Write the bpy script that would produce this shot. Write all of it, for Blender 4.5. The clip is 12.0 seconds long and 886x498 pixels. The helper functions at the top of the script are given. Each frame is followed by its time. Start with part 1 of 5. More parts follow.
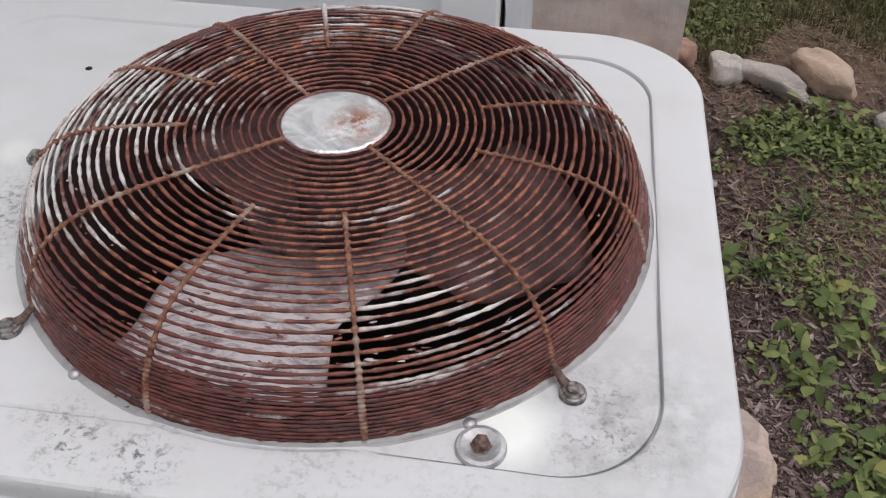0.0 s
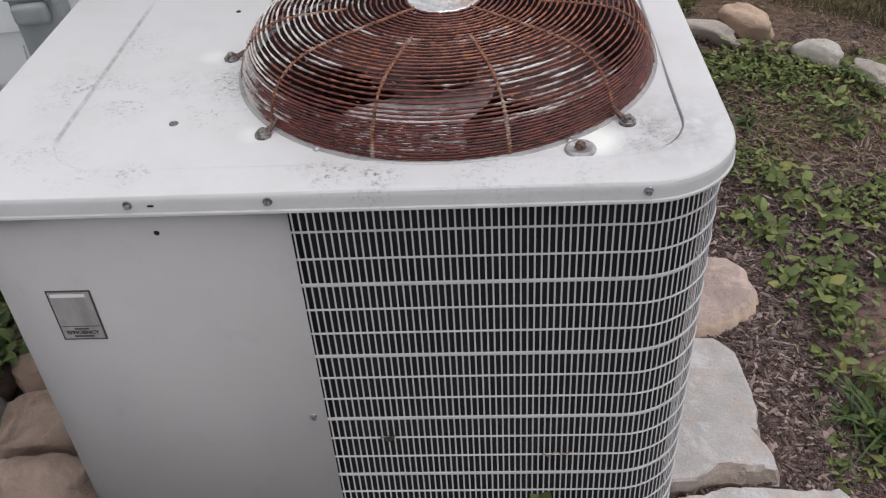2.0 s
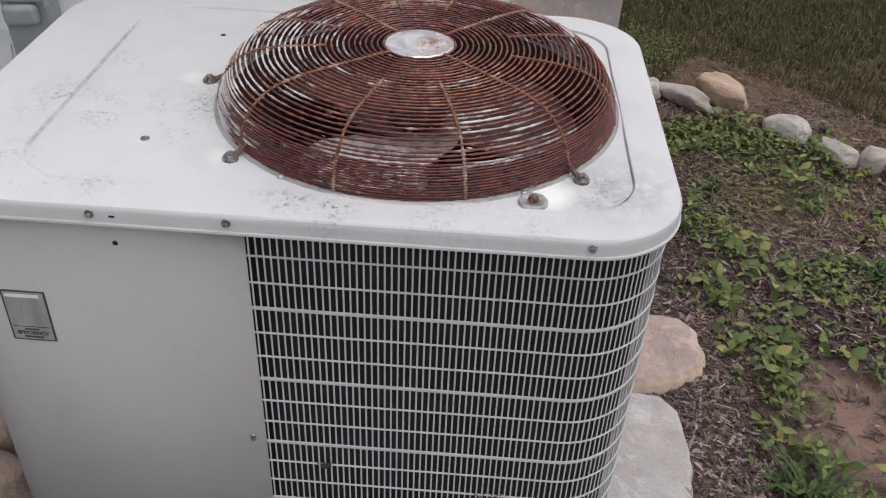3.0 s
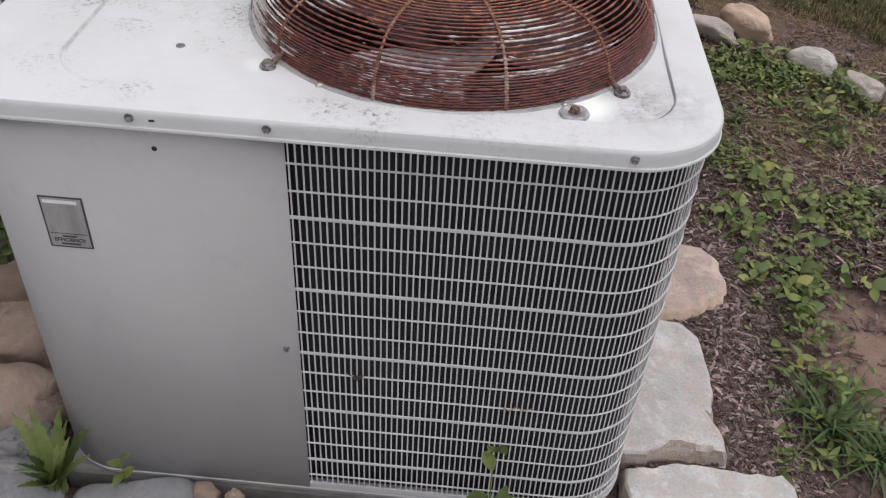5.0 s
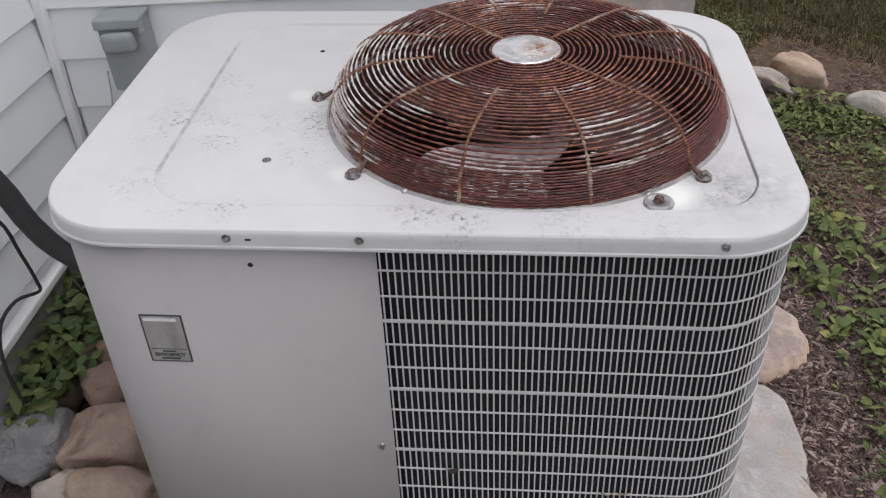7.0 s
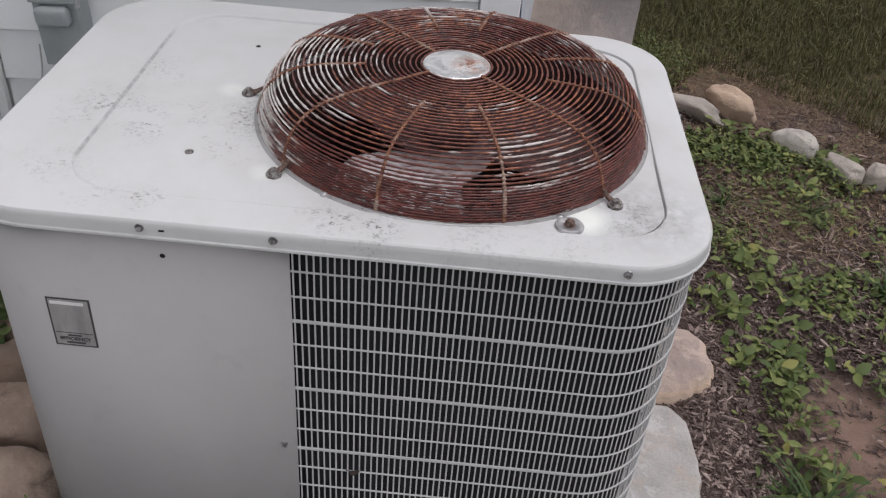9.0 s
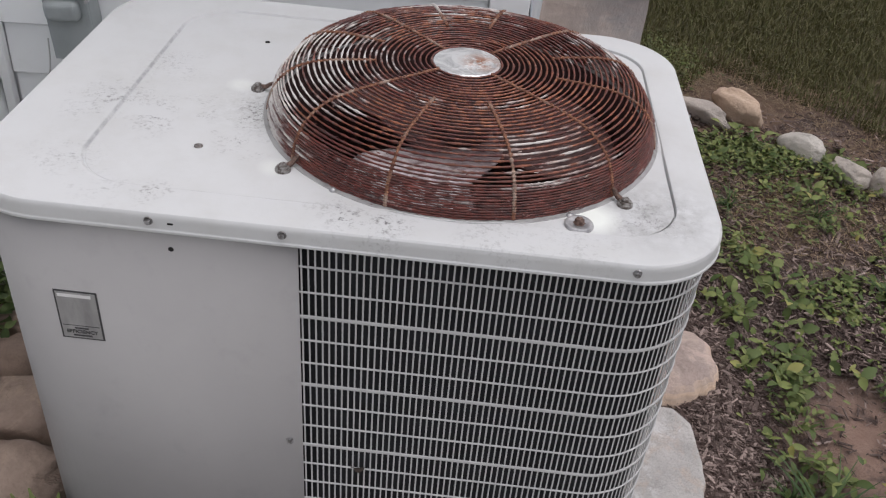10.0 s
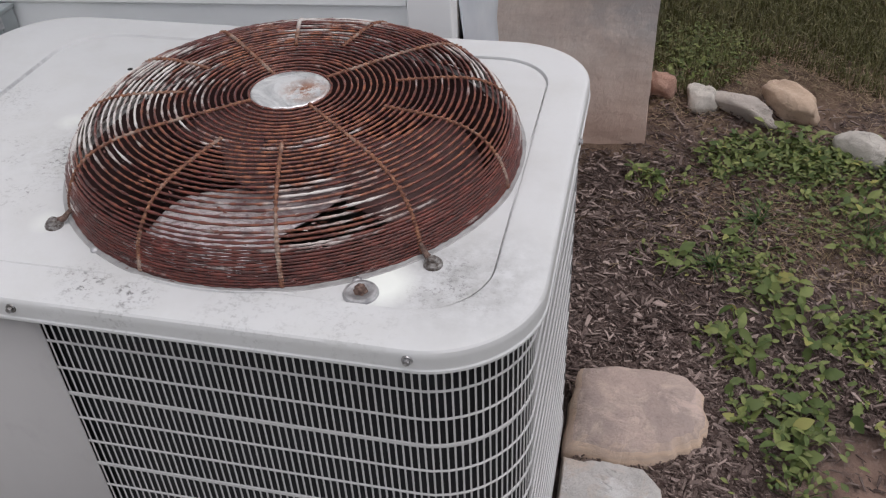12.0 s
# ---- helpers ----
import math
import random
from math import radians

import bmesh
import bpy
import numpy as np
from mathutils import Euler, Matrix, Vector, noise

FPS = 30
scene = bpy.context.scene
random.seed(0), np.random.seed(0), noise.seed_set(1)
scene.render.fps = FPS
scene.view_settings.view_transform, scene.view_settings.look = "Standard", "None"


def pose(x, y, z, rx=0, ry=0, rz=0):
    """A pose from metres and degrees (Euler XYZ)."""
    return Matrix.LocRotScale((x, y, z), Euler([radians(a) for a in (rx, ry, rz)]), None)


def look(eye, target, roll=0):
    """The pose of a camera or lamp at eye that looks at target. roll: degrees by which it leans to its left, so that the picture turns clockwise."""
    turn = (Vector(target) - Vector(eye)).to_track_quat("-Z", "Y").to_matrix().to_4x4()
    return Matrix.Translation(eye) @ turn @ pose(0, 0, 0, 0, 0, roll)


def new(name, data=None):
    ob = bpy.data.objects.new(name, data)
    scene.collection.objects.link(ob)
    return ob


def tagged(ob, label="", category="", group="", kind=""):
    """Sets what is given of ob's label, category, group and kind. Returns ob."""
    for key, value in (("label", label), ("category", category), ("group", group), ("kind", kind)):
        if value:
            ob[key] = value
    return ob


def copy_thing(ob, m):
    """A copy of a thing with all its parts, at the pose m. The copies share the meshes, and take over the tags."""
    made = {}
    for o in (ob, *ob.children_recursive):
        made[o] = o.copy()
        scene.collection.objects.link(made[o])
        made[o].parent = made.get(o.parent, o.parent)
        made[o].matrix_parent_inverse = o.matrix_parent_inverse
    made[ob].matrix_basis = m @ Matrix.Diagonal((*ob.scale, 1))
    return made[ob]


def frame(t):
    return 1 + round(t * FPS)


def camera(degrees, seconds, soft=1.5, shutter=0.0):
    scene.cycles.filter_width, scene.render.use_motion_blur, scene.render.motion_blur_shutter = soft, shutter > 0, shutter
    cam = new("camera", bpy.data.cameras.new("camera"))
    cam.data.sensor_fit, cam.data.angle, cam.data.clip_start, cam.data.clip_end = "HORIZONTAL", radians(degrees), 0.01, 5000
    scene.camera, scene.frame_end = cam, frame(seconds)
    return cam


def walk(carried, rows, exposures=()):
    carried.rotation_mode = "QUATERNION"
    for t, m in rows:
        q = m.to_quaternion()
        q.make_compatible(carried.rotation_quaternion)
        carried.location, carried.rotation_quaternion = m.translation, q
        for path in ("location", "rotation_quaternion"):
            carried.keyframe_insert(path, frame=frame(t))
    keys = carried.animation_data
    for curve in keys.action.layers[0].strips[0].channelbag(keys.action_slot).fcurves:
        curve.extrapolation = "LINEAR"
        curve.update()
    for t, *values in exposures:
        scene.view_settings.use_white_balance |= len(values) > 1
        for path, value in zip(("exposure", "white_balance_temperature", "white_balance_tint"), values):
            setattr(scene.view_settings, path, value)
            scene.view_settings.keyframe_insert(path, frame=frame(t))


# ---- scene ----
cam = camera(52.63, 12.0, soft=1.2)
# seconds, eye x y z, yaw, pitch, roll
ROWS = [
    (0, 0.6406, -0.3599, 1.5231, 8.216, -42.091, 0.523),
    (0.3, 0.6297, -0.4155, 1.5224, 14.044, -43.493, -6.537),
    (0.5, 0.5952, -0.4874, 1.5149, 13.148, -42.921, -4.384),
    (0.6, 0.5751, -0.5664, 1.4785, 10.236, -40.268, -1.806),
    (1, 0.5186, -0.8039, 1.4963, 4.658, -40.101, -8.537),
    (1.5, 0.5065, -0.9152, 1.5388, 5.402, -39.061, -6.590),
    (2, 0.4868, -0.9738, 1.5599, 4.045, -37.976, -3.897),
    (2.5, 0.5003, -0.9789, 1.5769, 2.805, -35.971, 1.326),
    (2.7, 0.5120, -0.9861, 1.5922, 2.474, -35.867, 2.554),
    (4.3, 0.5432, -1.0352, 1.5765, 1.055, -36.824, 2.099),
    (4.5, 0.5417, -1.0298, 1.5736, 1.008, -37.361, 1.956),
    (4.9, 0.4962, -1.0373, 1.5524, 2.156, -39.434, 2.132),
    (5, 0.4788, -1.0314, 1.5511, 2.183, -39.470, 3.573),
    (5.2, 0.4449, -1.0099, 1.5786, 3.396, -39.624, 0.460),
    (5.5, 0.4186, -1.0049, 1.5914, 5.344, -37.809, -3.076),
    (6, 0.4594, -1.0029, 1.6196, 5.901, -35.750, -5.394),
    (6.5, 0.4520, -1.0073, 1.6162, 5.897, -36.572, -3.522),
    (7, 0.4125, -1.0046, 1.6188, 6.044, -36.421, -2.523),
    (7.2, 0.4185, -0.9986, 1.6128, 5.554, -36.760, -2.050),
    (8.8, 0.4617, -1.0142, 1.6480, 1.350, -36.204, 4.265),
    (9, 0.4512, -1.0107, 1.6451, 1.253, -36.429, 4.760),
    (9.5, 0.4419, -1.0068, 1.6323, 1.425, -36.790, 5.251),
    (10, 0.4415, -1.0135, 1.6368, 1.402, -36.323, 5.352),
    (10.5, 0.4260, -0.9910, 1.6298, 5.459, -34.810, -1.042),
    (10.8, 0.4769, -0.9647, 1.6247, 4.671, -34.489, -0.396),
    (11, 0.5366, -0.9510, 1.6396, 5.613, -33.675, -2.654),
    (11.5, 0.7943, -0.8631, 1.6437, 11.183, -32.086, -1.843),
    (12, 0.9133, -0.6895, 1.5926, 14.440, -37.466, -2.865),
]
# seconds, stops, kelvin, tint
EXPOSURES = [(0.0, -0.33, 6400, 14), (0.5, -0.37, 6400, 14), (1.0, -0.38, 6400, 14), (2.0, -0.28, 6400, 14), (2.5, -0.28, 6400, 14), (4.5, -0.20, 6400, 14), (5.0, -0.17, 6400, 14), (5.5, -0.12, 6400, 14), (6.0, -0.20, 6400, 14), (7.0, -0.30, 6400, 14), (9.0, -0.41, 6400, 14), (9.5, -0.41, 6400, 14), (10.5, -0.29, 6400, 14), (11.2, -0.39, 6400, 14), (12.0, -0.40, 6400, 14)]
walk(cam, [(t, pose(x, y, z, 0, 0, yaw) @ pose(0, 0, 0, 90 + pitch) @ pose(0, 0, 0, 0, 0, roll)) for t, x, y, z, yaw, pitch, roll in ROWS], EXPOSURES)

# ---- light ----
world = bpy.data.worlds.new("sky")
scene.world = world
world.use_nodes = True
wn = world.node_tree.nodes
sky = wn.new("ShaderNodeTexSky")
sky.sky_type, sky.sun_disc = "NISHITA", False
sky.sun_elevation, sky.sun_rotation = radians(76), radians(84)
sky.air_density, sky.dust_density, sky.ozone_density = 1.0, 6.0, 1.0
soft_sky = wn.new("ShaderNodeHueSaturation")
soft_sky.inputs["Saturation"].default_value = 0.25
world.node_tree.links.new(sky.outputs[0], soft_sky.inputs["Color"])
world.node_tree.links.new(soft_sky.outputs[0], wn["Background"].inputs["Color"])
wn["Background"].inputs["Strength"].default_value = 0.135
sun_data = bpy.data.lights.new("sun", "SUN")
sun_data.energy, sun_data.angle, sun_data.color = 1.62, radians(150), (1.0, 0.98, 0.96)
sun = new("sun", sun_data)
sun.matrix_world = look((3.9, -3.1, 8.2), (0.3, 0.4, 0.9))

# ---- materials ----


class Mat:
    """A small builder of node materials in object or world coordinates."""

    def __init__(self, name, rough=0.6, metal=0.0, spec=0.5):
        self.m = bpy.data.materials.new(name)
        self.m.use_nodes = True
        self.t = self.m.node_tree
        self.b = self.t.nodes["Principled BSDF"]
        self.b.inputs["Roughness"].default_value = rough
        self.b.inputs["Metallic"].default_value = metal
        self.b.inputs["Specular IOR Level"].default_value = spec
        self.geo = self.t.nodes.new("ShaderNodeNewGeometry")
        self.pos = self.geo.outputs["Position"]

    def link(self, a, b):
        self.t.links.new(a, b)

    def val(self, sock, v):
        if hasattr(v, "links"):
            self.link(v, sock)
        elif isinstance(v, tuple) and len(v) == 3 and len(sock.default_value) == 4:
            sock.default_value = (*v, 1)
        else:
            sock.default_value = v

    def scaled(self, s):
        n = self.t.nodes.new("ShaderNodeVectorMath")
        n.operation = "MULTIPLY"
        self.link(self.pos, n.inputs[0])
        n.inputs[1].default_value = s
        return n.outputs[0]

    def noise(self, scale, detail=4, rough=0.55, vec=None, dist=0.0):
        n = self.t.nodes.new("ShaderNodeTexNoise")
        n.inputs["Scale"].default_value, n.inputs["Detail"].default_value = scale, detail
        n.inputs["Roughness"].default_value, n.inputs["Distortion"].default_value = rough, dist
        self.link(vec or self.pos, n.inputs["Vector"])
        return n.outputs["Fac"]

    def ramp(self, fac, lo, hi, a=0.0, b=1.0):
        n = self.t.nodes.new("ShaderNodeMapRange")
        self.link(fac, n.inputs["Value"])
        n.inputs["From Min"].default_value, n.inputs["From Max"].default_value = lo, hi
        n.inputs["To Min"].default_value, n.inputs["To Max"].default_value = a, b
        return n.outputs[0]

    def math(self, op, a, b=0.0):
        n = self.t.nodes.new("ShaderNodeMath")
        n.operation = op
        self.val(n.inputs[0], a), self.val(n.inputs[1], b)
        n.use_clamp = op == "SUBTRACT"
        return n.outputs[0]

    def mix(self, fac, a, b, how="MIX"):
        n = self.t.nodes.new("ShaderNodeMix")
        n.data_type, n.blend_type = "RGBA", how
        self.val(n.inputs[0], fac), self.val(n.inputs[6], a), self.val(n.inputs[7], b)
        return n.outputs[2]

    def blob(self, centre, radius, soft=0.5):
        """1 inside a ball at centre, falling to 0 at its edge."""
        n = self.t.nodes.new("ShaderNodeVectorMath")
        n.operation = "DISTANCE"
        self.link(self.pos, n.inputs[0])
        n.inputs[1].default_value = centre
        return self.ramp(n.outputs["Value"], radius * soft, radius, 1.0, 0.0)

    def axis(self, which):
        n = self.t.nodes.new("ShaderNodeSeparateXYZ")
        self.link(self.pos, n.inputs[0])
        return n.outputs["XYZ".index(which)]

    def random(self):
        return self.t.nodes.new("ShaderNodeObjectInfo").outputs["Random"]

    def island(self):
        return self.geo.outputs["Random Per Island"]

    def colour(self, c):
        self.val(self.b.inputs["Base Color"], c)
        return self

    def rough(self, v):
        self.val(self.b.inputs["Roughness"], v)
        return self

    def bump(self, h, strength=0.3, dist=0.002):
        n = self.t.nodes.new("ShaderNodeBump")
        n.inputs["Strength"].default_value, n.inputs["Distance"].default_value = strength, dist
        self.link(h, n.inputs["Height"])
        self.link(n.outputs[0], self.b.inputs["Normal"])
        return self


def paint_material(name, base, dirt=0.0):
    m = Mat(name, 0.5, 0.0, 0.3)
    cloud = m.noise(3.0, 5)
    fine = m.noise(220, 3)
    c = m.mix(m.ramp(cloud, 0.35, 0.7), base, tuple(v * 0.93 for v in base))
    if dirt:
        # lichen specks: fine dark flecks gathered in soft patches
        patches = None
        for centre, radius, weight in (((0.27, 0.036, 0.9), 0.065, 1.0), ((0.33, 0.029, 0.9), 0.055, 1.0), ((0.231, 0.041, 0.9), 0.035, 0.8), ((-0.081, 0.274, 0.9), 0.085, 0.8),
                                       ((-0.011, 0.307, 0.9), 0.07, 0.7), ((0.078, 0.212, 0.9), 0.06, 0.8), ((0.075, 0.317, 0.9), 0.085, 1.0), ((0.041, 0.254, 0.9), 0.06, 0.9), ((-0.169, 0.309, 0.9), 0.10, 0.8),
                                       ((0.493, 0.029, 0.9), 0.09, 0.4), ((-0.016, 0.046, 0.9), 0.045, 1.0), ((-0.082, 0.048, 0.9), 0.06, 0.6), ((0.715, 0.124, 0.893), 0.09, 0.8), ((-0.174, 0.12, 0.9), 0.07, 0.5),
                                       ((0.612, 0.033, 0.9), 0.08, 0.3), ((-0.119, 0.47, 0.9), 0.10, 0.4)):
            b = m.math("MULTIPLY", m.blob(centre, radius, 0.1), weight)
            patches = b if patches is None else m.math("MAXIMUM", patches, b)
        flecks = m.ramp(m.noise(120, 6, 0.78, m.scaled((1, 1.15, 1)), 0.2), 0.515, 0.60)
        clump = m.ramp(m.noise(17, 3), 0.44, 0.54)
        for centre, radius in (((0.275, 0.036, 0.9), 0.05), ((0.33, 0.029, 0.9), 0.04), ((0.092, 0.275, 0.9), 0.05), ((-0.018, 0.045, 0.9), 0.03)):
            clump = m.math("MAXIMUM", clump, m.blob(centre, radius, 0.3))
        mask = m.math("MULTIPLY", m.math("MULTIPLY", flecks, clump), m.math("ADD", patches, 0.02))
        c = m.mix(m.math("MULTIPLY", mask, 0.95), c, (0.17, 0.17, 0.172))
        film = m.math("MULTIPLY", m.ramp(m.noise(9, 5, 0.65), 0.45, 0.75), 0.22)
        c = m.mix(film, c, (0.42, 0.41, 0.37))
        line = m.ramp(m.math("ABSOLUTE", m.math("ADD", m.axis("X"), 0.153)), 0.001, 0.0035, 1.0, 0.0)
        line = m.math("MULTIPLY", line, m.math("MULTIPLY", m.ramp(m.axis("Y"), 0.13, 0.17), m.ramp(m.axis("Y"), 0.60, 0.66, 1.0, 0.0)))
        seam = m.ramp(m.math("ABSOLUTE", m.math("ADD", m.axis("Y"), -0.062)), 0.0012, 0.003, 1.0, 0.0)
        seam = m.math("MULTIPLY", seam, m.math("MULTIPLY", m.ramp(m.axis("X"), -0.10, -0.06), m.ramp(m.axis("X"), 0.26, 0.30, 1.0, 0.0)))
        line = m.math("MULTIPLY", m.math("MAXIMUM", line, seam), m.ramp(m.noise(42, 5, 0.75), 0.30, 0.58))
        c = m.mix(m.math("MULTIPLY", line, 0.55), c, (0.24, 0.245, 0.26))
        film = m.math("MULTIPLY", m.blob((0.735, 0.134, 0.893), 0.13, 0.2), m.ramp(m.noise(30, 5, 0.7), 0.35, 0.7))
        c = m.mix(m.math("MULTIPLY", film, 0.75), c, (0.3, 0.3, 0.295))
        film = m.math("MULTIPLY", m.blob((0.08, 0.339, 0.893), 0.12, 0.2), m.ramp(m.noise(60, 5, 0.7), 0.4, 0.65))
        c = m.mix(m.math("MULTIPLY", film, 0.35), c, (0.3, 0.3, 0.27))
        # paler round the large bolt and two of the clips
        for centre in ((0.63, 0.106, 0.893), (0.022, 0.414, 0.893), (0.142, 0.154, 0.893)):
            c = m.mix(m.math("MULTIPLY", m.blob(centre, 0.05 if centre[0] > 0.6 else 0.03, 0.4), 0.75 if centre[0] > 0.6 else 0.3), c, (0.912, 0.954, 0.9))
    else:
        film = m.math("MULTIPLY", m.ramp(m.noise(5, 5, 0.65), 0.45, 0.8), 0.25)
        c = m.mix(film, c, tuple(v * 0.8 for v in base))
        smudge = m.math("MULTIPLY", m.ramp(m.noise(11, 5, 0.65, m.scaled((1, 1, 0.8))), 0.56, 0.72), 0.22)
        c = m.mix(smudge, c, tuple(v * 0.6 for v in base))
    m.colour(c).rough(m.ramp(cloud, 0.3, 0.7, 0.44, 0.58))
    if dirt:
        m.bump(m.math("ADD", m.math("MULTIPLY", fine, 0.1), mask), 0.5, 0.0012)
    else:
        m.bump(fine, 0.06, 0.001)
    return m.m


# one off-white paint; shade on upright faces put into cabinet and grille tones
CABINET_SHADED = paint_material("shaded_cabinet_paint", (0.388, 0.382, 0.383))
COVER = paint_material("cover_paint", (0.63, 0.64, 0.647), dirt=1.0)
GRILLE_SHADED = paint_material("shaded_grille_paint", (0.550, 0.550, 0.553))

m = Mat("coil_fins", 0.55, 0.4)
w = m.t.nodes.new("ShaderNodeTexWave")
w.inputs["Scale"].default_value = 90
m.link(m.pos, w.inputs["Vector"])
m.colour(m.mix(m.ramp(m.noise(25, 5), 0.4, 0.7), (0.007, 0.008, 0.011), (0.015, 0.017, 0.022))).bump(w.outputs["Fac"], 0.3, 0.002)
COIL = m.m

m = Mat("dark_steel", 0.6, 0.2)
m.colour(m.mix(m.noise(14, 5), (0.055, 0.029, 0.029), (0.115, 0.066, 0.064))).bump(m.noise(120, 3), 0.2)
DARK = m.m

# rusted guard wires: maroon rust drawn out along each wire, orange streaks, and stretches that kept their pale paint
m = Mat("rusty_wire", 0.4, 0.0, 0.6)
away = m.t.nodes.new("ShaderNodeVectorMath")
away.operation = "SUBTRACT"
m.link(m.scaled((1, 1, 0)), away.inputs[0])
away.inputs[1].default_value = (0.418, 0.396, 0)
apart = m.t.nodes.new("ShaderNodeSeparateXYZ")
m.link(away.outputs[0], apart.inputs[0])
bearing = m.math("ARCTAN2", apart.outputs[1], apart.outputs[0])
span = m.t.nodes.new("ShaderNodeVectorMath")
span.operation = "LENGTH"
m.link(away.outputs[0], span.inputs[0])
span = span.outputs["Value"]
each = m.random()


def along_wire(density, shift):
    """Noise coordinates that run along a wire and differ from wire to wire."""
    n = m.t.nodes.new("ShaderNodeCombineXYZ")
    m.link(m.math("MULTIPLY", bearing, density), n.inputs[0])
    m.link(m.math("MULTIPLY", each, shift), n.inputs[1])
    return n.outputs[0]


grit = m.noise(240, 4, 0.7)
c = m.mix(m.ramp(m.noise(1.0, 4, 0.65, along_wire(9, 90)), 0.38, 0.66), (0.042, 0.011, 0.011), (0.160, 0.035, 0.026))
c = m.mix(m.ramp(grit, 0.5, 0.72, 0.0, 0.6), c, (0.20, 0.055, 0.036))
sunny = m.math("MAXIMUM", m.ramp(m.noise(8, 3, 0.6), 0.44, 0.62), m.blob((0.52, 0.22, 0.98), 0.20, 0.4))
# orange fades down the steep side: its shade put into the rust colour
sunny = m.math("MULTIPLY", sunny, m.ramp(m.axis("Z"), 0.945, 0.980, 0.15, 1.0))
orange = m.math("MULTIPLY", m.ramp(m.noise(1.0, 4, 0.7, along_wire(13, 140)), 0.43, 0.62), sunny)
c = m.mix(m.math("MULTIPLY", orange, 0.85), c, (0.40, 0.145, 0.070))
flank = m.math("MAXIMUM", m.blob((0.12, 0.36, 0.93), 0.25, 0.45), m.blob((0.38, 0.74, 0.93), 0.24, 0.4))
flank = m.math("MAXIMUM", flank, m.blob((0.72, 0.56, 0.93), 0.17, 0.4))
flank = m.math("MULTIPLY", flank, 0.25)
shoulder = m.math("MULTIPLY", m.ramp(span, 0.245, 0.252), m.ramp(span, 0.318, 0.326, 1.0, 0.0))
shoulder = m.math("MULTIPLY", shoulder, m.math("MULTIPLY", m.ramp(bearing, radians(-80), radians(-72)), m.ramp(bearing, radians(-48), radians(-42), 1.0, 0.0)))
inner = m.math("MULTIPLY", m.math("MULTIPLY", m.ramp(span, 0.148, 0.152), m.ramp(span, 0.172, 0.176, 1.0, 0.0)), m.ramp(bearing, radians(-30), radians(-50)))
lone = m.math("MULTIPLY", m.math("MULTIPLY", m.ramp(span, 0.250, 0.254), m.ramp(span, 0.268, 0.272, 1.0, 0.0)), m.math("MULTIPLY", m.ramp(bearing, radians(-142), radians(-136)), m.ramp(bearing, radians(-124), radians(-116), 1.0, 0.0)))
spots = m.math("MAXIMUM", m.math("MULTIPLY", shoulder, 0.172), m.math("MAXIMUM", m.math("MULTIPLY", inner, 0.15), m.math("MULTIPLY", lone, 0.20)))
keep = m.math("MAXIMUM", flank, spots)
worn = m.noise(1.0, 4, 0.6, along_wire(2.4, 230))
pale = m.ramp(m.math("ADD", m.math("ADD", worn, keep), m.math("MULTIPLY", grit, 0.16)), 0.72, 0.86)
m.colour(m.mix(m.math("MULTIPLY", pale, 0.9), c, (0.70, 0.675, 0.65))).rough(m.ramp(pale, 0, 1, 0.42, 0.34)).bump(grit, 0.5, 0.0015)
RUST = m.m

m = Mat("rusty_spoke", 0.8)
c = m.mix(m.ramp(m.noise(110, 5, 0.75), 0.40, 0.66), (0.105, 0.040, 0.029), (0.34, 0.158, 0.088))
c = m.mix(m.math("MULTIPLY", m.ramp(m.noise(16, 4, 0.7), 0.50, 0.62), 0.7), c, (0.42, 0.345, 0.29))
c = m.mix(m.math("MULTIPLY", m.blob((0.33, 0.67, 0.98), 0.10, 0.5), 0.8), c, (0.62, 0.60, 0.58))
m.colour(c).bump(m.noise(500, 3), 0.6, 0.0015)
SPOKE = m.m

m = Mat("hub_metal", 0.28, 0.85)
stain = m.math("MULTIPLY", m.blob((0.443, 0.396, 0.99), 0.045, 0.2), m.ramp(m.noise(45, 5, 0.7), 0.42, 0.55))
c = m.mix(m.ramp(m.noise(18, 4, 0.6, None, 1.5), 0.4, 0.65), (0.96, 0.96, 0.96), (0.56, 0.56, 0.57))
m.colour(m.mix(stain, c, (0.33, 0.14, 0.07))).rough(m.ramp(stain, 0, 1, 0.36, 0.8)).bump(m.noise(26, 3, 0.5, None, 1.0), 0.9, 0.006)
HUB = m.m

# front blade: the sky it catches is put into a paler metal
m = Mat("lit_blade_metal", 0.5, 0.2)
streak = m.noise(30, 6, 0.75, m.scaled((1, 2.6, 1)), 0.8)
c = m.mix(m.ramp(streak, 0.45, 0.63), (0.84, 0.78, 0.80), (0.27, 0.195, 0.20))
# towards +X the blade's dimmer, reddish reflection is put into the colour
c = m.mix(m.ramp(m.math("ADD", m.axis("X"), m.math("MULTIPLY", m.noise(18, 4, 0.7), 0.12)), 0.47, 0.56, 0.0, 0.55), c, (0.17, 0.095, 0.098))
# darker and browner towards the hub, with a ragged edge
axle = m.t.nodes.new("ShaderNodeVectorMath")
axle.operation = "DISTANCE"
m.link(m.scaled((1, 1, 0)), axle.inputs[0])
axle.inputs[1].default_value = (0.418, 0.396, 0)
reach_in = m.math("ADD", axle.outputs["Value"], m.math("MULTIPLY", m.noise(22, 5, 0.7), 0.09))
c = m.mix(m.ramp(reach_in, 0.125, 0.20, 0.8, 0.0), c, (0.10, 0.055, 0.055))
m.colour(c).bump(m.noise(90, 3), 0.15)
BLADE_LIT = m.m

# the other two blades: rust, with their shade put into the colour
m = Mat("shaded_rusty_blade", 0.6, 0.2)
